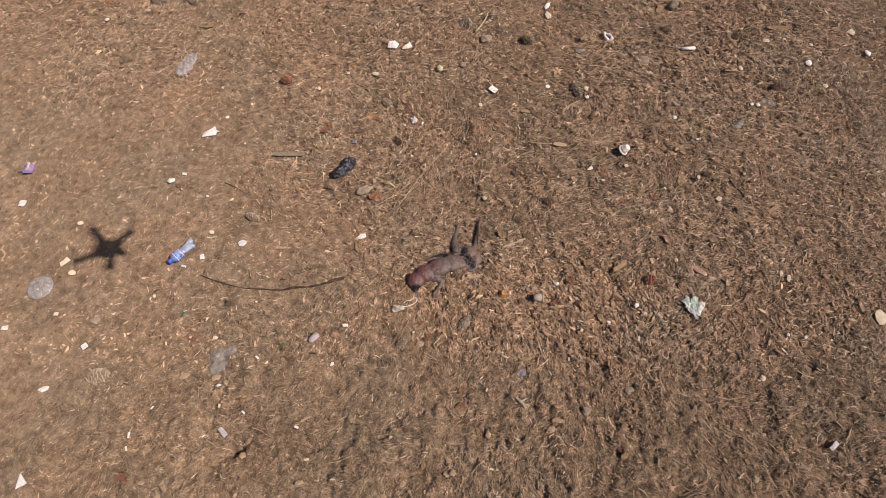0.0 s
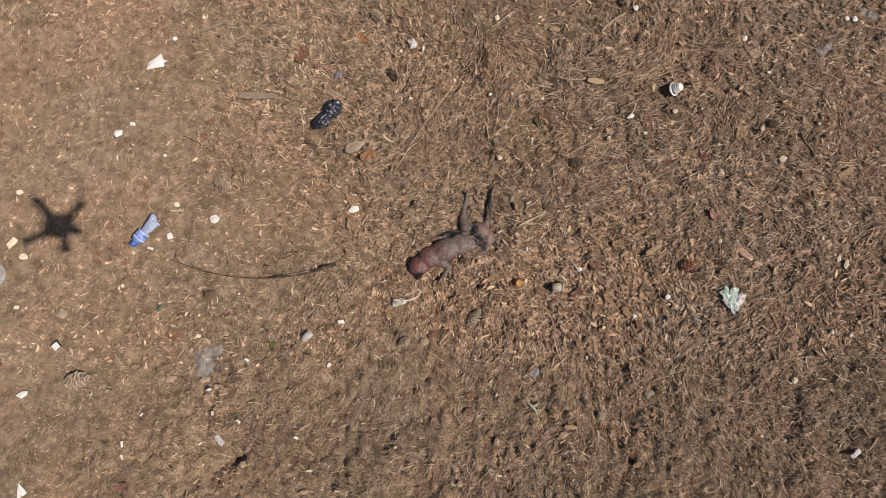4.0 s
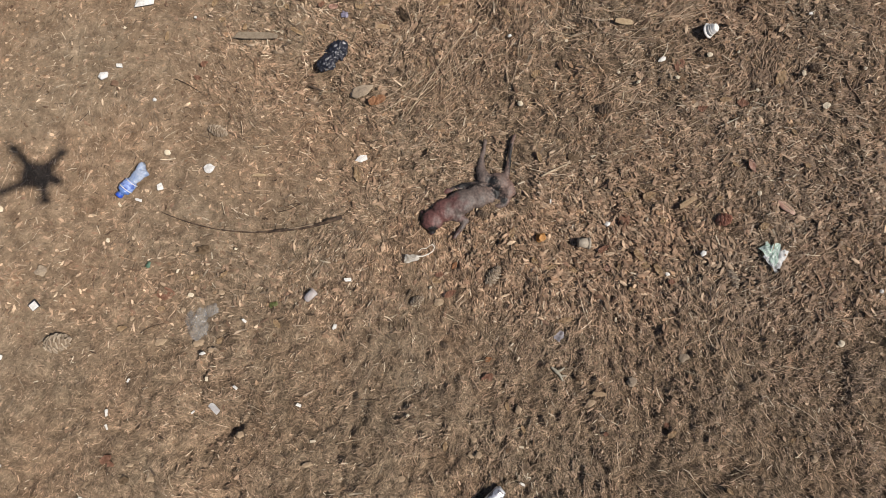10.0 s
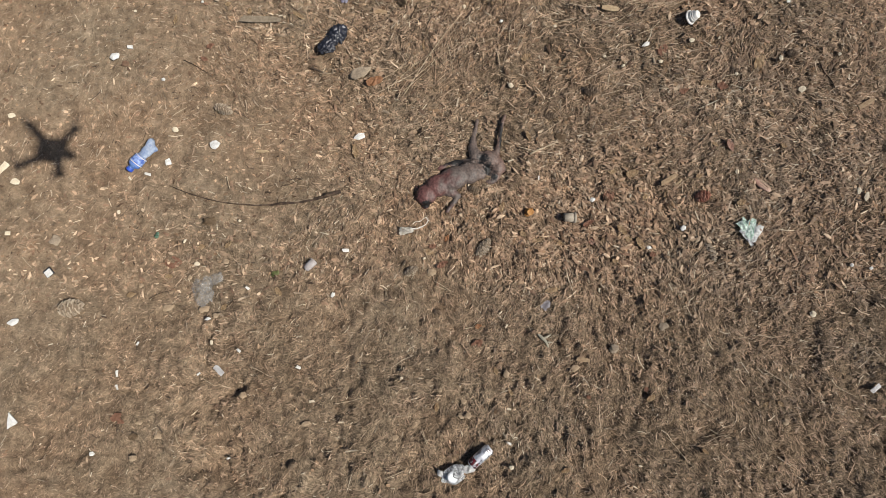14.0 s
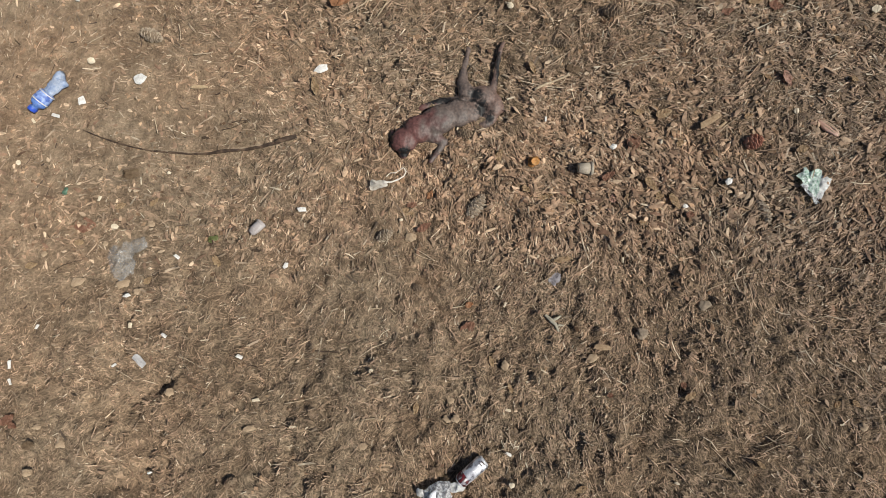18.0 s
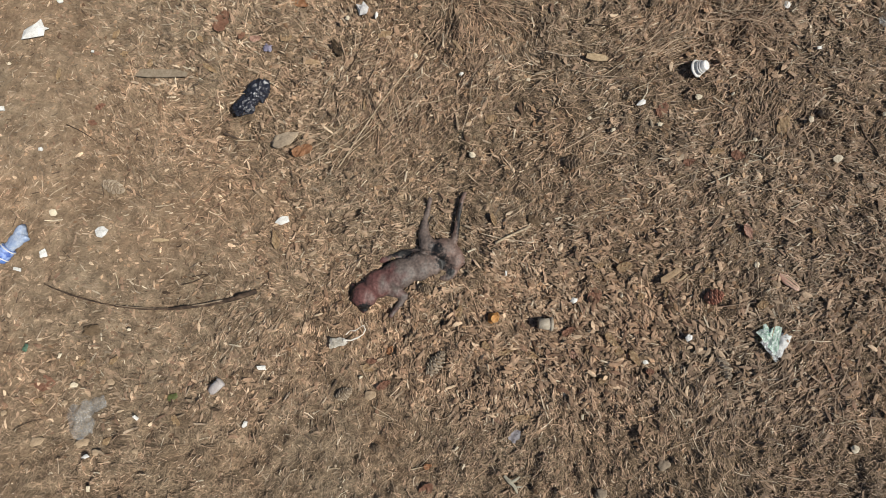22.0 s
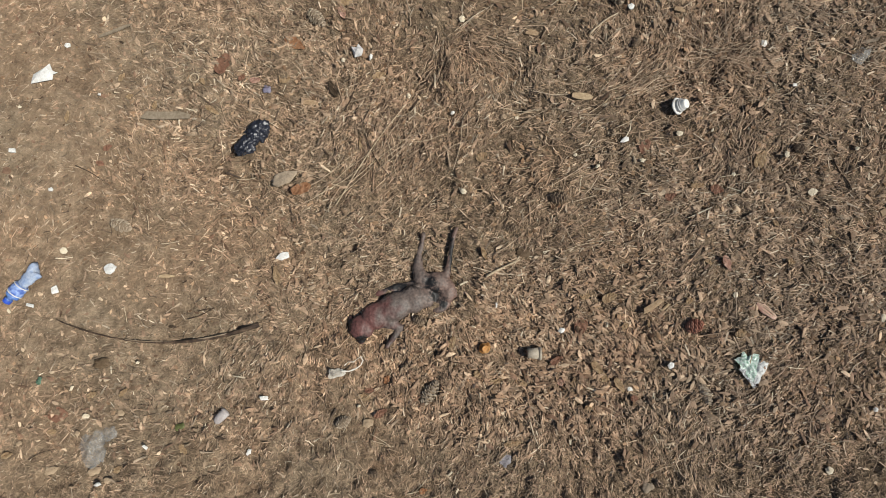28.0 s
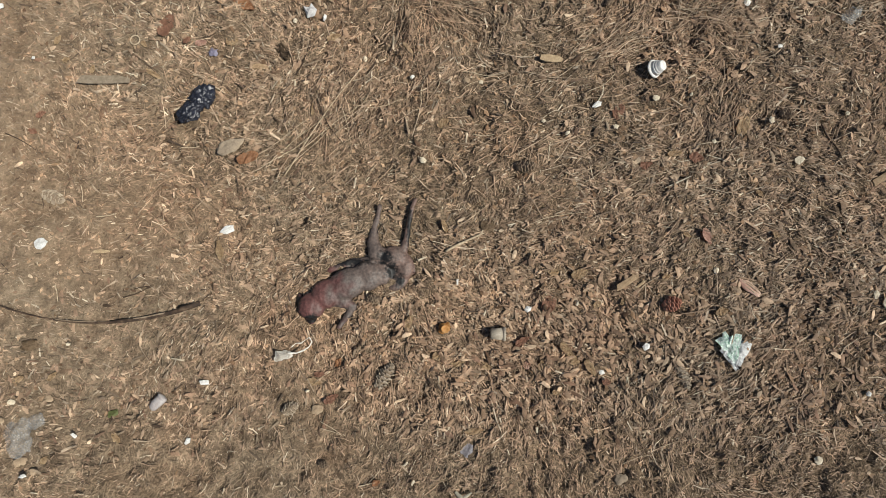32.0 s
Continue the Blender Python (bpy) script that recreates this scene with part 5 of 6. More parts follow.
pine_cone(1.534, 1.964, 0.068, 0.088, 0, "dark")
pine_cone(0.725, -0.182, 0.035, 0.029, 0, "dark")
fallen_leaf(0.703, -0.074, 0.055, 0.039, 59, "red")
pod = thing("seed_pod", on_ground(1.296, -0.029, -38, .004), "split pinkish-brown seed pod with pale ribs", "seed pod")
part("husk", lump_mesh(.038, .014, .009, .7, .16, 3), PINK, pod)
for off, lift in ((-.006, .008), (.002, .010), (.009, .007)):
    part("rib", tube([(-.034, off * .4, .003), (-.012, off, lift), (.014, off, lift), (.038, off * .3, .003)], [.0010, .0018, .0016, .0008], 6, off * 90), STALK, pod, "pale raised rib")
fallen_leaf(0.795, 0.014, 0.049, 0.027, 20, "tan")
fallen_leaf(-0.938, -0.349, 0.060, 0.044, 0, "red")
fallen_leaf(-1.093, -0.906, 0.041, 0.027, 31, "red")
fallen_leaf(-0.057, -0.251, 0.072, 0.032, 16, "tan")
fallen_leaf(-0.271, 0.083, 0.056, 0.026, -79, "tan")
fallen_leaf(0.196, -0.642, 0.047, 0.033, 40, "red")
fallen_leaf(1.175, 0.124, 0.049, 0.026, -71, "pink")
fallen_leaf(0.395, 0.155, 0.041, 0.018, -72, "tan")
fallen_leaf(-0.248, 0.886, 0.073, 0.039, -30, "orange")
fallen_leaf(-0.494, 0.815, 0.072, 0.055, 65, "red")
fallen_leaf(-0.112, 0.719, 0.063, 0.025, -65, "dark")
fallen_leaf(-0.205, 0.371, 0.063, 0.044, 21, "orange")
fallen_leaf(0.934, 0.515, 0.050, 0.040, 59, "red")
fallen_leaf(1.316, 0.471, 0.062, 0.041, 58, "tan")
fallen_leaf(-0.278, 0.757, 0.037, 0.035, 2, "tan")
fallen_leaf(1.450, 1.715, 0.065, 0.082, 0, "tan")
fallen_leaf(-1.281, 1.589, 0.082, 0.071, 0, "tan")
fallen_leaf(0.419, 1.922, 0.080, 0.086, 0, "tan")
fallen_leaf(2.112, 1.560, 0.127, 0.054, 6, "tan")
fallen_leaf(-1.905, 1.795, 0.063, 0.054, 14, "orange")
fallen_leaf(1.474, 1.752, 0.112, 0.072, 37, "tan")
fallen_leaf(0.288, -0.127, 0.040, 0.024, 60, "tan")
fallen_leaf(0.066, -0.346, 0.044, 0.024, 31, "red")
fallen_leaf(0.750, -0.209, 0.051, 0.028, -51, "tan")
fallen_leaf(0.775, -0.244, 0.059, 0.025, -63, "tan")
fallen_leaf(0.817, -0.261, 0.051, 0.023, -57, "tan")
fallen_leaf(0.621, -0.183, 0.043, 0.023, 31, "red")
fallen_leaf(0.043, 0.769, 0.044, 0.028, 21, "tan")
fallen_leaf(1.163, 0.369, 0.042, 0.033, -10, "red")
fallen_leaf(0.299, 2.052, 0.069, 0.062, 0, "dark")
fallen_leaf(-0.599, 1.922, 0.075, 0.068, 28, "red")
fallen_leaf(-0.075, 1.036, 0.067, 0.046, 66, "tan")
wood_chip(0.932, -0.012, 0.081, 0.021, 30, "tan")
wood_chip(-0.192, 0.680, 0.054, 0.019, 1, "tan")
wood_chip(0.729, 0.689, 0.076, 0.024, -5, "pale")
wood_chip(0.568, 0.926, 0.046, 0.022, -6, "tan")
wood_chip(-0.870, 0.935, 0.120, 0.011, 24, "grey")
wood_chip(1.730, 0.306, 0.078, 0.024, 30, "tan")
wood_chip(-0.629, 0.084, 0.053, 0.011, 0, "pale")
wood_chip(-0.662, 0.620, 0.164, 0.031, 0, "grey")
wood_chip(0.979, -0.017, 0.045, 0.009, 40, "pale")
stick(0.398, 0.080, 0.511, 0.137, 0.0079, "pale")
stick(0.650, 0.162, 0.821, 0.200, 0.0045, "pale")
stick(1.002, -0.480, 1.106, -0.459, 0.0043, "pale")
stick(0.254, -0.988, 0.335, -0.956, 0.0040, "pale")
stick(1.221, -0.717, 1.300, -0.757, 0.0039, "pale")
stick(0.997, -0.824, 1.068, -0.872, 0.0039, "pale")
stick(1.149, 0.867, 1.280, 0.883, 0.0069, "pale")
stick(-0.087, 0.317, 0.137, 0.663, 0.0068, "pale")
stick(-0.037, 0.399, 0.157, 0.558, 0.0045, "pale")
stick(-0.194, 0.325, -0.003, 0.455, 0.0044, "pale")
stick(-0.141, 0.344, 0.050, 0.511, 0.0044, "pale")
stick(1.400, -0.447, 1.517, -0.431, 0.0042, "pale")
stick(-0.186, 1.392, -0.178, 1.241, 0.0060, "dark")
stick(0.313, 1.521, 0.392, 1.675, 0.0113, "pale")
stick(1.470, -0.748, 1.592, -0.822, 0.0048, "pale")
stick(1.574, 0.865, 1.748, 0.807, 0.0055, "pale")
stick(0.155, 0.644, 0.190, 0.721, 0.0095, "dark")
stick(-0.072, 0.643, -0.030, 0.759, 0.0076, "dark")
stick(-0.322, -0.857, -0.224, -0.833, 0.0040, "pale")
stick(-0.007, -0.950, 0.018, -0.997, 0.0039, "pale")
stick(0.664, -0.898, 0.722, -0.874, 0.0041, "pale")
stick(-0.521, -0.030, -0.470, -0.021, 0.0051, "dark")
stick(-0.983, 0.219, -0.933, 0.257, 0.0032, "pale")
stick(-1.504, -0.333, -1.446, -0.386, 0.0042, "pale")
stick(1.248, -0.724, 1.347, -0.795, 0.0050, "pale")
stick(0.058, -0.270, 0.015, -0.302, 0.0040, "pale")
stick(1.386, -0.415, 1.466, -0.447, 0.0040, "pale")
stick(-2.210, 1.754, -2.147, 1.922, 0.0079, "pale")
stick(0.762, 0.913, 0.863, 0.990, 0.0073, "pale")
stick(-0.684, 1.199, -0.578, 1.233, 0.0067, "pale")
fallen_leaf(-0.712, 0.664, 0.028, 0.018, 80, "tan")
fallen_leaf(-1.004, 0.623, 0.039, 0.016, 85, "tan")
fallen_leaf(-0.513, 0.641, 0.053, 0.019, -32, "tan")
fallen_leaf(-0.383, 0.759, 0.035, 0.025, 10, "pink")
fragment(-1.163, 0.654, 0.012, 0.011, 0, "cream", 5)
fallen_leaf(-0.015, 0.530, 0.039, 0.014, 88, "tan")
fragment(0.144, 0.699, 0.019, 0.016, 70, "cream", 7)
wood_chip(0.281, 0.726, 0.046, 0.012, -50, "tan")
fragment(0.294, 0.638, 0.016, 0.012, 40, "white", 5)
stone(0.464, 0.615, 0.019, 0.016, 0, "tan")
fragment(0.510, 0.621, 0.016, 0.012, 0, "cream", 6)
fragment(0.328, 0.365, 0.025, 0.019, -20, "cream", 6)
fallen_leaf(0.390, 0.483, 0.039, 0.028, 30, "tan")
fallen_leaf(-0.835, 0.765, 0.032, 0.021, 60, "tan")
fallen_leaf(-0.801, 0.696, 0.025, 0.018, 20, "tan")
fallen_leaf(-0.557, 0.748, 0.025, 0.016, -60, "tan")
fallen_leaf(-0.429, 0.769, 0.028, 0.021, 40, "red")
fallen_leaf(-0.857, 0.513, 0.032, 0.021, 30, "red")
fallen_leaf(-0.879, 0.460, 0.028, 0.019, -20, "red")
fragment(1.163, 0.573, 0.014, 0.011, 50, "cream", 5)
fallen_leaf(1.097, 0.381, 0.044, 0.021, 5, "tan")
fallen_leaf(1.005, 0.343, 0.039, 0.025, 20, "red")
stone(1.196, 0.022, 0.019, 0.016, 70, "pale")
fallen_leaf(1.205, -0.099, 0.039, 0.023, 20, "tan")
fallen_leaf(1.345, 0.255, 0.025, 0.016, -40, "tan")
fallen_leaf(0.718, 0.018, 0.032, 0.021, 0, "tan")
fallen_leaf(1.116, 0.127, 0.028, 0.014, -30, "tan")
fallen_leaf(0.479, -0.438, 0.053, 0.019, 8, "tan")
fallen_leaf(0.032, -0.278, 0.035, 0.019, 0, "red")
stone(0.026, -0.377, 0.030, 0.026, 0, "tan")
fallen_leaf(0.515, -0.257, 0.032, 0.019, -30, "tan")
fallen_leaf(0.634, -0.253, 0.025, 0.021, 0, "pink")
fallen_leaf(0.430, -0.249, 0.046, 0.018, 15, "tan")
fallen_leaf(0.082, -0.244, 0.028, 0.018, 60, "orange")
fallen_leaf(0.371, -0.228, 0.028, 0.021, -30, "tan")
fallen_leaf(0.845, -0.076, 0.026, 0.019, 30, "tan")
fallen_leaf(1.047, 0.003, 0.025, 0.016, 20, "tan")
fallen_leaf(0.923, -0.067, 0.025, 0.014, 60, "tan")
fallen_leaf(1.388, 0.129, 0.025, 0.018, -20, "tan")
# first dark stick is added to draw a shaded crack in the soil
stick(-0.959, 0.452, -0.864, 0.400, 0.0060, "dark")
stick(-0.425, 0.404, -0.359, 0.412, 0.0050, "pale")
stick(0.001, 0.559, 0.085, 0.413, 0.0060, "dark")
stick(0.077, 0.531, 0.103, 0.418, 0.0050, "pale")
stick(-0.165, 0.388, -0.025, 0.502, 0.0045, "pale")
stick(0.480, 0.446, 0.547, 0.443, 0.0060, "pale")
stick(0.455, 0.644, 0.583, 0.639, 0.0050, "pale")
stick(0.445, 0.586, 0.537, 0.637, 0.0040, "pale")
stick(-0.701, 0.282, -0.695, 0.233, 0.0050, "pale")
stick(-0.653, 0.188, -0.594, 0.198, 0.0060, "pale")
stick(-0.759, -0.018, -0.744, -0.066, 0.0060, "pale")
stick(-0.552, -0.054, -0.473, -0.017, 0.0050, "dark")
stick(0.036, -0.409, 0.098, -0.446, 0.0045, "pale")
stick(0.411, -0.510, 0.445, -0.489, 0.0050, "pale")
stick(0.967, -0.041, 1.030, 0.007, 0.0055, "pale")
stick(1.553, 0.475, 1.599, 0.363, 0.0100, "dark")
stick(1.573, 0.145, 1.562, 0.104, 0.0060, "pale")
stick(0.823, 0.711, 0.908, 0.757, 0.0050, "pale")
stick(0.840, 0.682, 0.943, 0.718, 0.0050, "pale")
stick(0.815, 0.756, 0.868, 0.790, 0.0050, "pale")
stick(0.836, 0.576, 0.930, 0.644, 0.0045, "pale")
stick(0.738, 0.623, 0.831, 0.692, 0.0045, "pale")
stick(1.170, 0.409, 1.242, 0.419, 0.0050, "pale")
stick(0.816, 0.290, 0.889, 0.342, 0.0045, "pale")
stick(1.332, 0.648, 1.382, 0.697, 0.0050, "pale")
stick(1.178, 0.666, 1.227, 0.705, 0.0060, "pale")
stick(-0.091, 0.333, 0.034, 0.450, 0.0045, "pale")
stick(0.164, 0.532, 0.264, 0.558, 0.0040, "pale")
stick(0.327, 0.600, 0.324, 0.533, 0.0050, "pale")
stick(1.084, 0.325, 1.175, 0.345, 0.0040, "pale")
stick(0.939, 0.269, 1.066, 0.322, 0.0040, "pale")
stick(1.191, 0.326, 1.232, 0.272, 0.0040, "pale")
stick(0.706, 0.809, 0.799, 0.804, 0.0060, "dark")
stick(0.253, 0.771, 0.256, 0.886, 0.0060, "dark")
stick(1.647, 0.871, 1.682, 0.828, 0.0080, "dark")
fragment(-0.848, -0.353, 0.020, 0.017, 0, "cream", 7)
stone(-0.871, -0.404, 0.017, 0.015, 0, "tan")
fallen_leaf(-0.840, -0.289, 0.031, 0.020, 20, "tan")
stone(-0.743, -0.344, 0.022, 0.019, 0, "tan")
fragment(-0.342, -0.464, 0.025, 0.014, 60, "white", 5)
fallen_leaf(-0.542, -0.457, 0.041, 0.019, -60, "tan")
stone(-0.644, -0.536, 0.017, 0.014, 0, "tan")
fallen_leaf(-0.952, -0.401, 0.027, 0.020, 0, "tan")
fragment(-0.901, -0.269, 0.019, 0.008, 70, "cream", 4)
fallen_leaf(-0.734, -0.280, 0.034, 0.020, 40, "tan")
fallen_leaf(-1.082, -0.470, 0.034, 0.017, 15, "tan")
fallen_leaf(-0.737, -0.512, 0.027, 0.019, 40, "tan")
stone(-1.052, -0.436, 0.017, 0.014, 0, "tan")
fragment(-0.694, -1.050, 0.015, 0.010, 10, "white", 5)
fragment(-0.396, -0.845, 0.024, 0.010, 12, "cream", 4)
stone(-1.015, -0.927, 0.024, 0.015, 10, "tan")
stone(-0.947, -0.973, 0.029, 0.022, 0, "tan")
pine_cone(-0.455, -1.068, 0.041, 0.037, 40, "dark")
fallen_leaf(-1.072, -0.920, 0.027, 0.020, -20, "red")
fallen_leaf(-1.026, -0.974, 0.031, 0.024, 10, "brown")
fallen_leaf(0.050, -0.865, 0.032, 0.017, 80, "tan")
stone(-0.098, -0.974, 0.022, 0.019, 0, "tan")
stone(0.062, -0.802, 0.015, 0.014, 0, "tan")
stone(-0.079, -0.763, 0.012, 0.010, 0, "pale")
fragment(0.313, -0.874, 0.019, 0.008, -10, "cream", 4)
stone(0.708, -0.653, 0.037, 0.031, 0, "grey")
fragment(0.786, -1.070, 0.017, 0.008, -15, "cream", 5)
wood_chip(0.586, -0.694, 0.051, 0.017, -5, "brown")
fallen_leaf(0.013, -0.299, 0.041, 0.022, -15, "tan")
pine_cone(0.050, -0.527, 0.037, 0.027, -20, "dark")
fallen_leaf(0.770, 1.202, 0.052, 0.036, 20, "pink")
fallen_leaf(0.956, 1.486, 0.040, 0.026, 35, "tan")
fallen_leaf(2.064, 1.556, 0.054, 0.024, 5, "pink")
fallen_leaf(1.321, 1.462, 0.032, 0.022, 60, "tan")
fallen_leaf(0.612, 1.250, 0.030, 0.016, -10, "tan")
fallen_leaf(0.848, 1.412, 0.028, 0.018, 0, "tan")
fallen_leaf(1.196, 1.409, 0.026, 0.018, 40, "tan")
fallen_leaf(1.691, 1.555, 0.030, 0.018, 70, "red")
fallen_leaf(1.185, 1.683, 0.026, 0.018, 0, "pink")
stick(0.826, 0.894, 0.901, 0.944, 0.0045, "pale")
stick(1.709, 1.218, 1.819, 1.207, 0.0080, "pale")
stick(1.807, 0.871, 1.906, 0.800, 0.0040, "pale")
stick(1.653, 0.801, 1.767, 0.802, 0.0040, "pale")
stick(1.790, 1.641, 1.856, 1.659, 0.0040, "pale")
stick(1.101, 1.380, 1.174, 1.348, 0.0040, "tan")
fragment(2.116, 1.469, 0.022, 0.015, 0, "cream", 5)
fragment(2.015, 1.229, 0.012, 0.010, 0, "cream", 5)
fragment(1.886, 1.336, 0.011, 0.009, 0, "white", 5)
fragment(0.402, 1.615, 0.022, 0.012, 0, "cream", 6)
pine_cone(1.841, 1.505, 0.060, 0.045, 10, "dark")
pine_cone(1.431, 1.546, 0.070, 0.050, -15, "dark")
wood_chip(1.076, 1.002, 0.040, 0.018, -15, "tan")
fallen_leaf(-0.395, 1.276, 0.040, 0.036, 0, "orange")
fallen_leaf(-0.088, 0.999, 0.046, 0.026, -70, "pink")
fallen_leaf(0.200, -0.575, 0.024, 0.017, 20, "orange")
fallen_leaf(0.714, -0.328, 0.024, 0.015, 0, "tan")
fallen_leaf(0.862, -0.301, 0.024, 0.020, 0, "red")
fallen_leaf(0.674, -0.250, 0.031, 0.014, 70, "tan")
stone(0.894, -0.570, 0.037, 0.027, 20, "grey")
fallen_leaf(0.830, -0.828, 0.034, 0.020, 30, "tan")
fallen_leaf(0.819, -0.796, 0.024, 0.019, 60, "red")
fragment(0.283, -0.525, 0.020, 0.007, 40, "cream", 4)
fragment(0.304, -0.574, 0.020, 0.007, 65, "cream", 4)
fallen_leaf(0.321, -0.816, 0.034, 0.014, -60, "tan")
fallen_leaf(0.265, -0.737, 0.031, 0.014, -75, "tan")
fallen_leaf(1.249, -0.848, 0.024, 0.015, 40, "tan")
fallen_leaf(1.306, -0.847, 0.027, 0.015, -40, "tan")
fallen_leaf(1.012, -1.012, 0.027, 0.015, -40, "tan")
fallen_leaf(0.509, -1.079, 0.031, 0.017, 20, "tan")
stone(0.319, -1.075, 0.015, 0.015, 0, "pale")
fallen_leaf(0.604, -0.829, 0.017, 0.014, 0, "red")
stick(-0.806, -0.769, -0.754, -0.800, 0.0045, "pale")
stick(-0.622, -0.728, -0.570, -0.748, 0.0045, "pale")
stick(-0.884, -0.965, -0.864, -1.005, 0.0045, "pale")
stick(-0.241, -0.709, -0.175, -0.715, 0.0055, "dark")
stick(-0.105, -0.900, -0.041, -0.897, 0.0045, "pale")
stick(-0.130, -1.114, -0.068, -1.088, 0.0050, "pale")
stick(0.001, -0.951, 0.019, -0.989, 0.0050, "pale")
stick(1.324, -0.741, 1.339, -0.786, 0.0045, "pale")
stick(1.179, -0.918, 1.198, -0.968, 0.0045, "pale")
stick(0.896, -0.528, 0.986, -0.503, 0.0040, "pale")
stick(1.041, -0.938, 1.111, -0.965, 0.0045, "pale")
stick(1.015, -0.969, 1.097, -0.935, 0.0040, "pale")
stick(1.030, -0.981, 1.108, -0.953, 0.0040, "pale")
stick(-0.031, -0.585, -0.014, -0.598, 0.0050, "pale")
stick(-0.089, -0.589, -0.056, -0.587, 0.0050, "pale")
stick(0.150, -0.584, 0.196, -0.575, 0.0055, "pale")
stick(0.041, -0.427, 0.099, -0.447, 0.0040, "pale")
stick(0.689, -0.730, 0.721, -0.749, 0.0050, "pale")
stick(0.883, -0.611, 0.956, -0.635, 0.0040, "pale")
stick(0.850, -0.764, 0.886, -0.851, 0.0040, "pale")
stick(0.946, -1.043, 0.879, -0.967, 0.0040, "pale")
stick(0.642, -0.895, 0.691, -0.863, 0.0050, "pale")
stick(0.664, -0.938, 0.688, -0.939, 0.0050, "pale")
stick(1.319, -0.450, 1.352, -0.416, 0.0045, "pale")
stick(1.239, -0.600, 1.304, -0.607, 0.0040, "pale")
stick(1.164, -0.608, 1.221, -0.616, 0.0040, "pale")
# dark stick standing in for a dark crack line in the soil
stick(-1.022, -0.486, -0.934, -0.452, 0.0040, "dark")

# ---- litter ----
AREA = (-3.15, 3.15, -1.9, 2.66)


def taken_cells():
    """A map of the ground that things lie on, in cells of 6 mm, so that litter stays beside them."""
    bpy.context.view_layer.update()
    cells = np.zeros((1060, 760), bool)
    for ob in bpy.data.objects:
        if ob.type != "MESH" or ob.name.split(".")[0] in ("ground", "needle_tuft", "stick", "straw_stalk"):
            continue
        co = np.empty(len(ob.data.vertices) * 3, np.float32)
        ob.data.vertices.foreach_get("co", co)
        m = np.array(ob.matrix_world)
        p = co.reshape(-1, 3) @ m[:3, :3].T + m[:3, 3]
        p = p[p[:, 2] < 0.15]
        i, j = ((p[:, 0] - AREA[0]) / 0.006).astype(int), ((p[:, 1] - AREA[2]) / 0.006).astype(int)
        ok = (i > 0) & (j > 0) & (i < 1059) & (j < 759)
        cells[i[ok], j[ok]] = True
    return cells


TAKEN = taken_cells()


def open_ground(x, y):
    i = np.clip(((x - AREA[0]) / 0.006).astype(int), 0, 1059)
    j = np.clip(((y - AREA[2]) / 0.006).astype(int), 0, 759)
    return ~TAKEN[i, j]


def places(count, seed, weight):
    """Places over the area, thinned by the weight function (0 to 1)."""
    r = np.random.RandomState(seed)
    x = r.uniform(AREA[0], AREA[1], count * 7)
    y = r.uniform(AREA[2], AREA[3], count * 7)
    edge = r.rand(count * 7) ** 2 * 0.6
    inside = (np.abs(x) < 2.15 + 0.36 * np.maximum(y, -0.7) + edge) & (y > -1.3 - edge) & (y < 2.35 + edge) & open_ground(x, y)
    thin = 1 - 0.2 * smooth(y, 1.2, 2.0)
    thin = thin * smooth(3.1 - np.abs(x), 0, 0.7) * smooth(y + 1.88, 0, 0.5) * smooth(2.64 - y, 0, 0.45)
    keep = (r.rand(count * 7) < weight(x, y) * thin) & inside
    return x[keep][:count], y[keep][:count], r


COMBED = ((-1.5, 0.45, 55), (-1.25, 0.7, 40), (-1.2, 0.2, 70), (-0.75, 0.65, -5), (-0.5, 0.4, -25), (-0.2, 0.85, 150), (0.0, 0.45, 48), (0.15, 0.7, 70),
          (0.5, 0.95, -35), (0.85, 0.72, 58), (0.7, 0.4, 15), (1.1, 0.35, 28), (1.4, 0.6, 40), (1.5, 0.05, 20), (0.6, 0.1, 10), (-0.7, 0.1, 15), (-1.3, -0.2, 20),
          (-1.1, -0.55, 32), (-0.7, -0.65, 28), (-0.3, -0.55, 48), (-0.4, -0.95, 20), (0.1, -0.5, 95), (0.3, -0.85, 60), (0.8, -0.5, 75), (1.1, -0.8, 140), (1.4, -0.4, 25),
          (0.7, -0.15, 120), (-1.4, 1.3, 60), (-0.6, 1.4, 10), (0.3, 1.5, 30), (1.1, 1.4, 160), (1.8, 1.0, 30))


def combed(x, y):
    """The way in which the straw lies, swept by wind and feet, in radians."""
    c, s = np.zeros(len(x)), np.zeros(len(x))
    for px, py, turn in COMBED:
        w = np.exp(-((x - px) ** 2 + (y - py) ** 2) / 0.05) + 1e-6
        c += w * math.cos(2 * radians(turn))
        s += w * math.sin(2 * radians(turn))
    return np.arctan2(s, c) / 2 + (lattice_noise(x, y, 4.0, 31) - 0.5) * 1.6


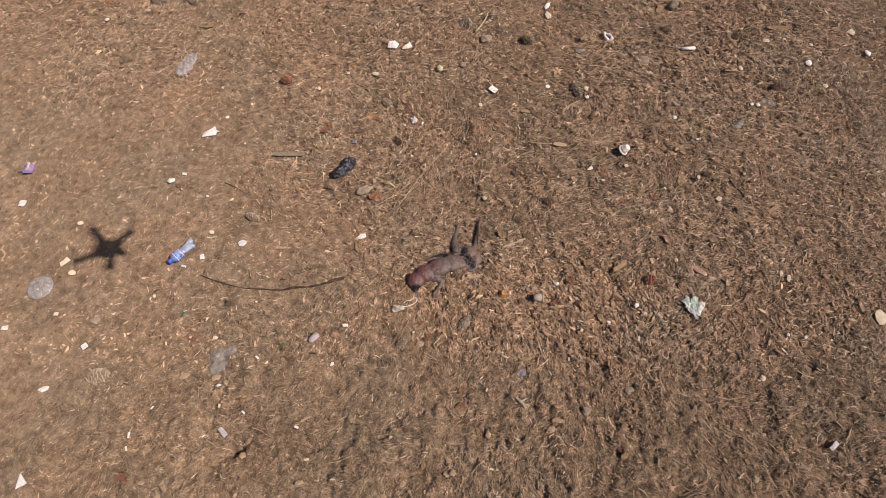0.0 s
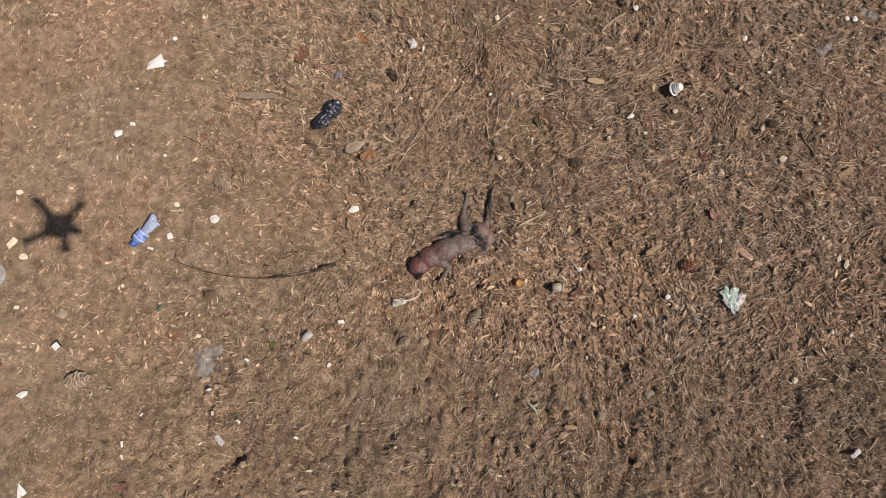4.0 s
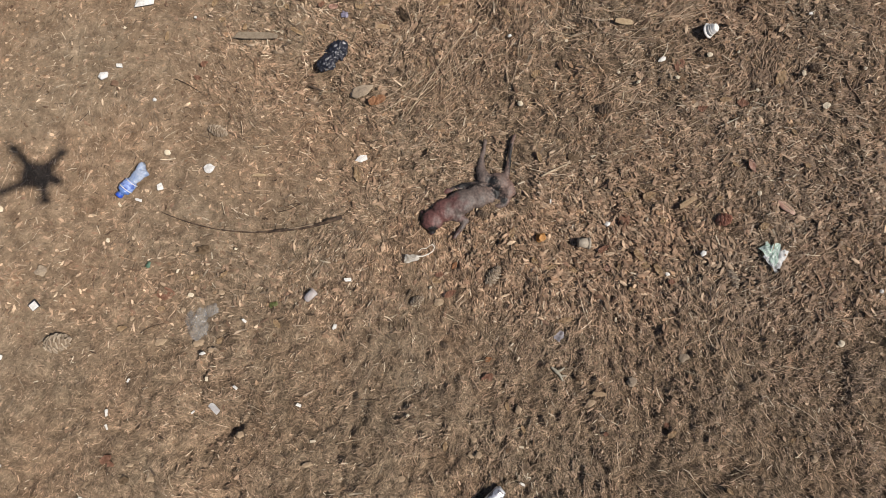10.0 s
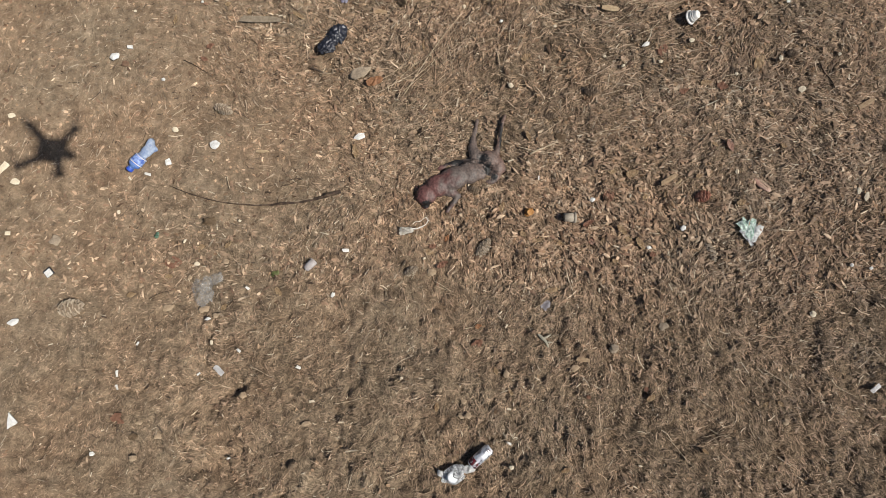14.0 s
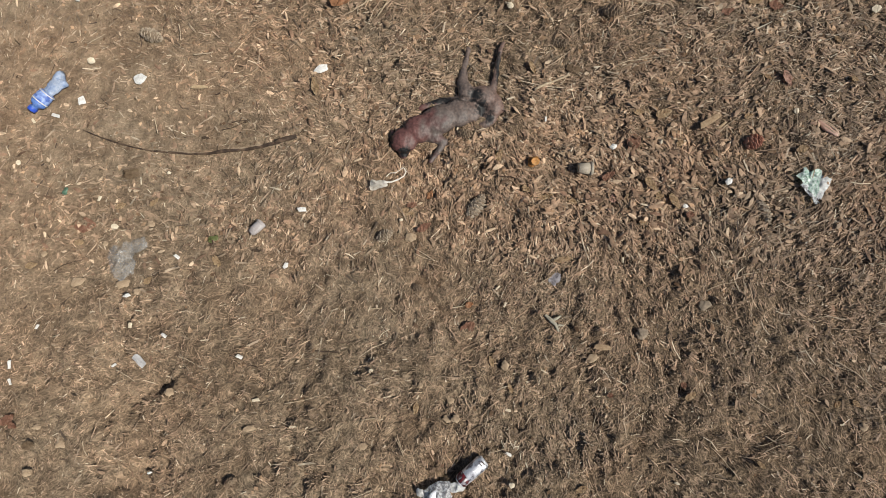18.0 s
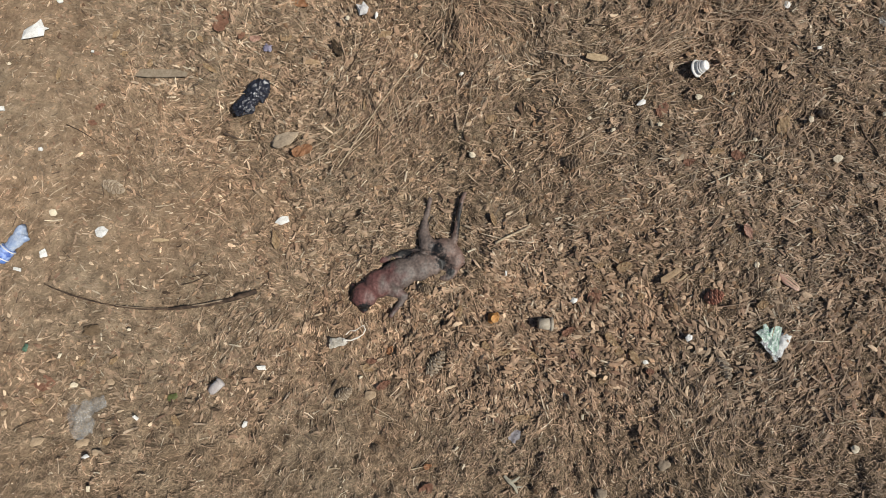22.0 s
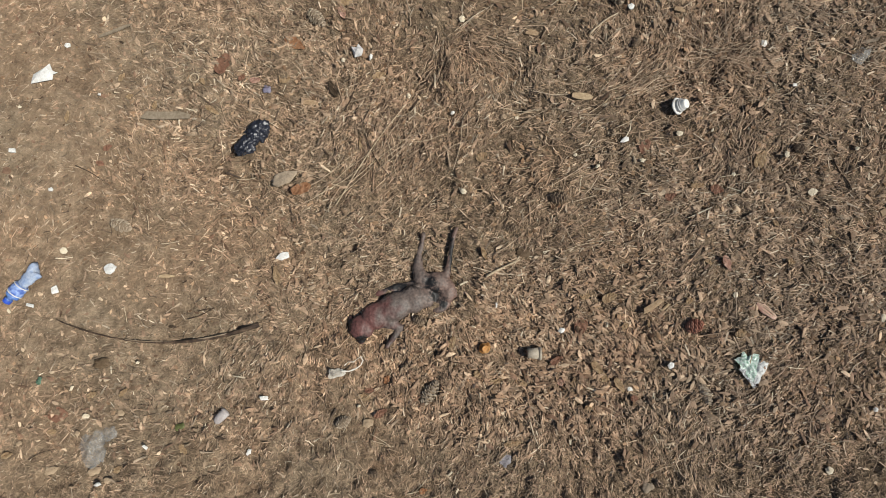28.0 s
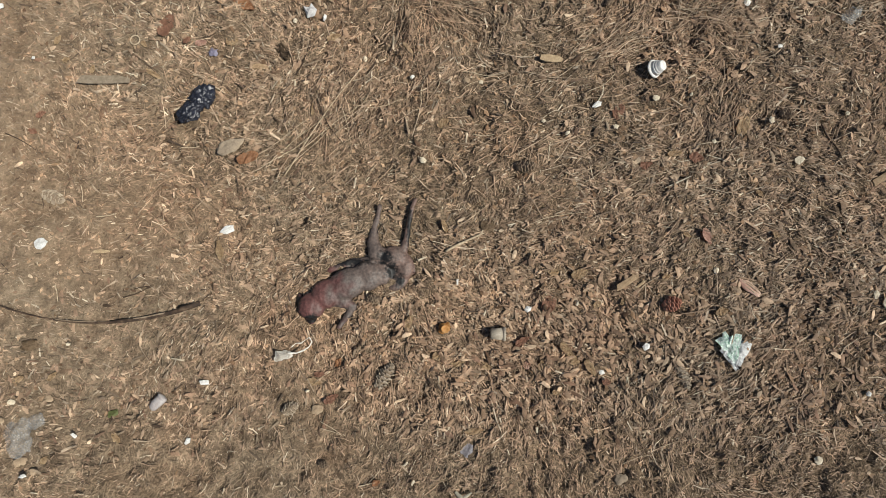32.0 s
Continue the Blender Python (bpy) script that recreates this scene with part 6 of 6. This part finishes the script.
def litter(name, template, faces, x, y, r, length, width, thick, tilt, mat, label, lift=0.0, flow=0.0, jitter=0.0):
    """Many small pieces of one template, each turned, tilted and sized by chance, in one mesh."""
    n, k = len(x), len(template)
    grow = r.rand(n) ** 1.7
    L, W, T = ((lo + (hi - lo) * grow * s) * (0.7 + 0.6 * r.rand(n)) for (lo, hi), s in ((length, 1.25), (width, 1.15), (thick, 1.3)))
    coarse = (0.86 + 0.4 * roughness_of(x, y)) * (1 - 0.22 * smooth(-y, 0.3, 0.55))
    L, W, T = L * coarse, W * coarse, T * coarse
    turn = r.uniform(0, 2 * np.pi, n)
    if flow:
        turn = np.where(r.rand(n) < flow, combed(x, y) + r.normal(0, 0.5, n), turn)
    pitch, rollv = r.normal(0, tilt, n), r.normal(0, tilt * 1.6, n)
    p = np.repeat(template[None], n, 0)
    if jitter:
        p = p + r.normal(0, jitter, p.shape)
    p = p * np.stack([L, W, T], -1)[:, None, :]
    bend = r.normal(0, 1.0, n)[:, None]
    p[:, :, 1] += bend * (p[:, :, 0] ** 2) / np.maximum(L, 1e-4)[:, None] * 0.3
    cr, sr = np.cos(rollv)[:, None], np.sin(rollv)[:, None]
    yy, zz = p[:, :, 1] * cr - p[:, :, 2] * sr, p[:, :, 1] * sr + p[:, :, 2] * cr
    cp, sp = np.cos(pitch)[:, None], np.sin(pitch)[:, None]
    xx, zz = p[:, :, 0] * cp - zz * sp, p[:, :, 0] * sp + zz * cp
    ct, st = np.cos(turn)[:, None], np.sin(turn)[:, None]
    wx, wy = xx * ct - yy * st, xx * st + yy * ct
    drop = np.minimum(0.003, np.abs(zz).max(1) * 0.45)
    base = height(x, y) + (lift + drop) * np.clip(0.1 + roughness_of(x, y), 0, 1)
    zz = zz * (np.clip(0.4 + 0.9 * roughness_of(x, y), 0, 1) * (1 - 0.45 * smooth(x, 0.3, 1.0)) * (1 - 0.4 * smooth(-y, 0.3, 0.55)))[:, None]
    v = np.stack([wx + x[:, None], wy + y[:, None], zz + base[:, None]], -1).reshape(-1, 3)
    f = (faces[None] + (np.arange(n) * k)[:, None, None]).reshape(-1, faces.shape[1])
    ob = new(name, fast_mesh(name, v, f, [mat]))
    return tagged(ob, label, "litter", kind="stuff")



def leafy(x, y):
    south = 1 - 0.85 * smooth(-np.asarray(y), 0.28, 0.6)
    needles = 1 - 0.55 * np.exp(-((np.asarray(x) - 0.55) / 0.6) ** 2 - ((np.asarray(y) - 0.6) / 0.35) ** 2)
    patch = 0.15 + 1.5 * smooth(lattice_noise(x, y, 3.1, 21) * 0.5 + lattice_noise(x, y, 9.5, 24) * 0.5, 0.38, 0.62)
    k = roughness_of(x, y)
    heaps = 0.3 + np.exp(-((np.asarray(x) - 0.8) / 0.75) ** 2 - ((np.asarray(y) + 0.08) / 0.28) ** 2) + 0.9 * np.exp(-((np.asarray(x) + 0.4) / 0.4) ** 2 - ((np.asarray(y) - 0.95) / 0.35) ** 2)
    heaps = heaps + 0.7 * smooth(x, 1.0, 1.5) * smooth(y, -0.3, 0.1) + 0.5 * smooth(y, 0.9, 1.4)
    return np.clip((0.05 + 0.8 * k * patch) * heaps * south * needles * (0.35 + 0.65 * smooth(k, 0.12, 0.45)), 0, 1)


def strawy(x, y):
    return np.clip(0.06 + 0.7 * roughness_of(x, y) + 0.5 * (lattice_noise(x, y, 2.5, 22) - 0.5), 0.05, 1)


def shredded(x, y):
    patch = 0.22 + 1.4 * smooth(lattice_noise(x, y, 3.2, 26) * 0.55 + lattice_noise(x, y, 11.0, 27) * 0.45, 0.36, 0.6)
    k = roughness_of(x, y)
    return np.clip((0.02 + 0.68 * k) * patch * (0.25 + 0.75 * smooth(k, 0.15, 0.5)) * (1 - 0.5 * smooth(-y, 0.33, 0.6)) * (1 - 0.35 * np.exp(-((np.asarray(x) - 0.75) / 0.6) ** 2 - ((np.asarray(y) - 0.5) / 0.35) ** 2)), 0.01, 1)


def western(x, y):
    strewn = np.exp(-((np.asarray(x) + 1.05) / 0.6) ** 2 - ((np.asarray(y) - 0.6) / 0.38) ** 2)
    return np.clip((1 - roughness_of(x, y)) * (0.42 + 0.8 * (lattice_noise(x, y, 3.0, 23) - 0.3)) + 0.5 * strewn, 0.02, 1) * (1 - 0.55 * smooth(-np.asarray(y), 0.35, 0.7))


def broad(x, y):
    band = np.exp(-((np.asarray(x) - 0.7) / 0.55) ** 2 - ((np.asarray(y) + 0.2) / 0.22) ** 2)
    return np.clip(0.07 + 0.17 * smooth(y, 0.6, 1.1) + 0.11 * smooth(-np.asarray(x), -0.2, 0.3) + 0.9 * band + 0.12 * smooth(x, 1.0, 1.5) + 0.42 * smooth(-x, 0.1, 0.5) * smooth(-y, 0.18, 0.32) * smooth(y, -0.6, -0.42), 0, 1) * (1 - 0.85 * smooth(-np.asarray(y), 0.4, 0.56))


def flaky(x, y):
    """Bark flakes: on the trodden soil, and in heaps where they were swept together."""
    heaps = sum(a * np.exp(-((x - px) / sx) ** 2 - ((y - py) / sy) ** 2) for px, py, sx, sy, a in
                ((-0.6, 0.95, 0.5, 0.35, 0.6), (-0.95, -0.33, 0.4, 0.14, 0.7), (-0.35, -0.38, 0.25, 0.12, 0.7), (0.85, -0.2, 0.35, 0.14, 0.6), (0.3, -0.2, 0.2, 0.1, 0.6)))
    bare = 0.4 * (1 - roughness_of(x, y)) * smooth(lattice_noise(x, y, 3.4, 28), 0.5, 0.75)
    return np.clip(0.05 + heaps + bare, 0, 1) * (1 - 0.7 * smooth(-y, 0.45, 0.75))


x, y, r = places(30000, 41, leafy)
litter("leaf_litter", LEAF_T, LEAF_F, x, y, r, (0.008, 0.024), (0.0026, 0.0058), (0.002, 0.0045), 0.28, LEAF,
       "small dry tan and brown leaves and chips covering soil", flow=0.45, jitter=0.07)
x, y, r = places(14500, 44, broad)
litter("broad_leaf_litter", OVAL_T, OVAL_F, x, y, r, (0.012, 0.028), (0.006, 0.011), (0.003, 0.008), 0.32, LEAF_BIG,
       "broad dry pale leaves strewn over litter", lift=0.003, jitter=0.05)
x, y, r = places(23000, 42, lambda x, y: strawy(x, y) * (1 - 0.5 * smooth(-y, 0.3, 0.55)))
litter("straw_litter", STRAW_T, STRAW_F, x, y, r, (0.014, 0.052), (0.0015, 0.0034), (0.0015, 0.003), 0.18, STRAW,
       "dry tan straw and pine needles matted over soil", lift=0.001, flow=0.6)
x, y, r = places(86000, 46, lambda x, y: shredded(x, y) * (1 - 0.3 * smooth(x, 0.2, 0.7)) * (1 - 0.25 * smooth(y, 0.7, 1.2)))
litter("shredded_litter", SHRED_T, SHRED_F, x, y, r, (0.006, 0.021), (0.0024, 0.0052), (0.002, 0.0045), 0.3, STRAW,
       "short shreds of dry bark and straw over soil", lift=0.001, flow=0.62, jitter=0.06)
x, y, r = places(120000, 49, lambda x, y: np.clip(0.03 + 0.75 * roughness_of(x, y) + 0.3 * smooth(-y, 0.3, 0.7), 0, 1) * (0.15 + 1.1 * smooth(lattice_noise(x, y, 5.0, 33) * 0.5 + lattice_noise(x, y, 14.0, 34) * 0.5, 0.38, 0.6)))
litter("fine_fibre_litter", SHRED_T, SHRED_F, x, y, r, (0.004, 0.012), (0.0018, 0.0036), (0.0016, 0.003), 0.3, STRAW,
       "fine crumbled straw and bark fibres matted into soil", lift=0.001, flow=0.72, jitter=0.06)
x, y, r = places(3400, 48, lambda x, y: np.clip(0.12 + 0.6 * smooth(y, -0.1, 0.5) * smooth(x, -0.6, 0.2) + 0.35 * smooth(x, 0.7, 1.3) + 0.5 * smooth(y, 0.7, 1.3), 0, 1))
litter("long_straw_litter", STRAW_T, STRAW_F, x, y, r, (0.03, 0.09), (0.0015, 0.0026), (0.0014, 0.0024), 0.05, NEEDLE,
       "long pale straws and needles lying across litter", lift=0.008, flow=0.85)
x, y, r = places(20000, 45, western)
litter("pale_straw_litter", SHRED_T, SHRED_F, x, y, r, (0.008, 0.036), (0.0022, 0.0062), (0.0016, 0.0036), 0.28, STRAW_PALE,
       "pale straw trodden flat into dusty soil", lift=0.001, flow=0.8, jitter=0.07)
x, y, r = places(9000, 47, flaky)
litter("flake_litter", OVAL_T, OVAL_F, x, y, r, (0.008, 0.026), (0.004, 0.010), (0.003, 0.006), 0.36, FLAKE,
       "reddish-tan bark flakes trodden into the soil", lift=0.001, jitter=0.06)
x, y, r = places(14000, 43, lambda x, y: np.clip(0.24 + 0.5 * mulch_of(x, y), 0, 1) * (1 - 0.7 * smooth(-y, 0.28, 0.5)))
litter("soil_clods", CLOD_T, CLOD_F, x, y, r, (0.004, 0.017), (0.004, 0.013), (0.003, 0.009), 0.35, CLOD,
       "small crumbling brown clods of dry soil", jitter=0.08)
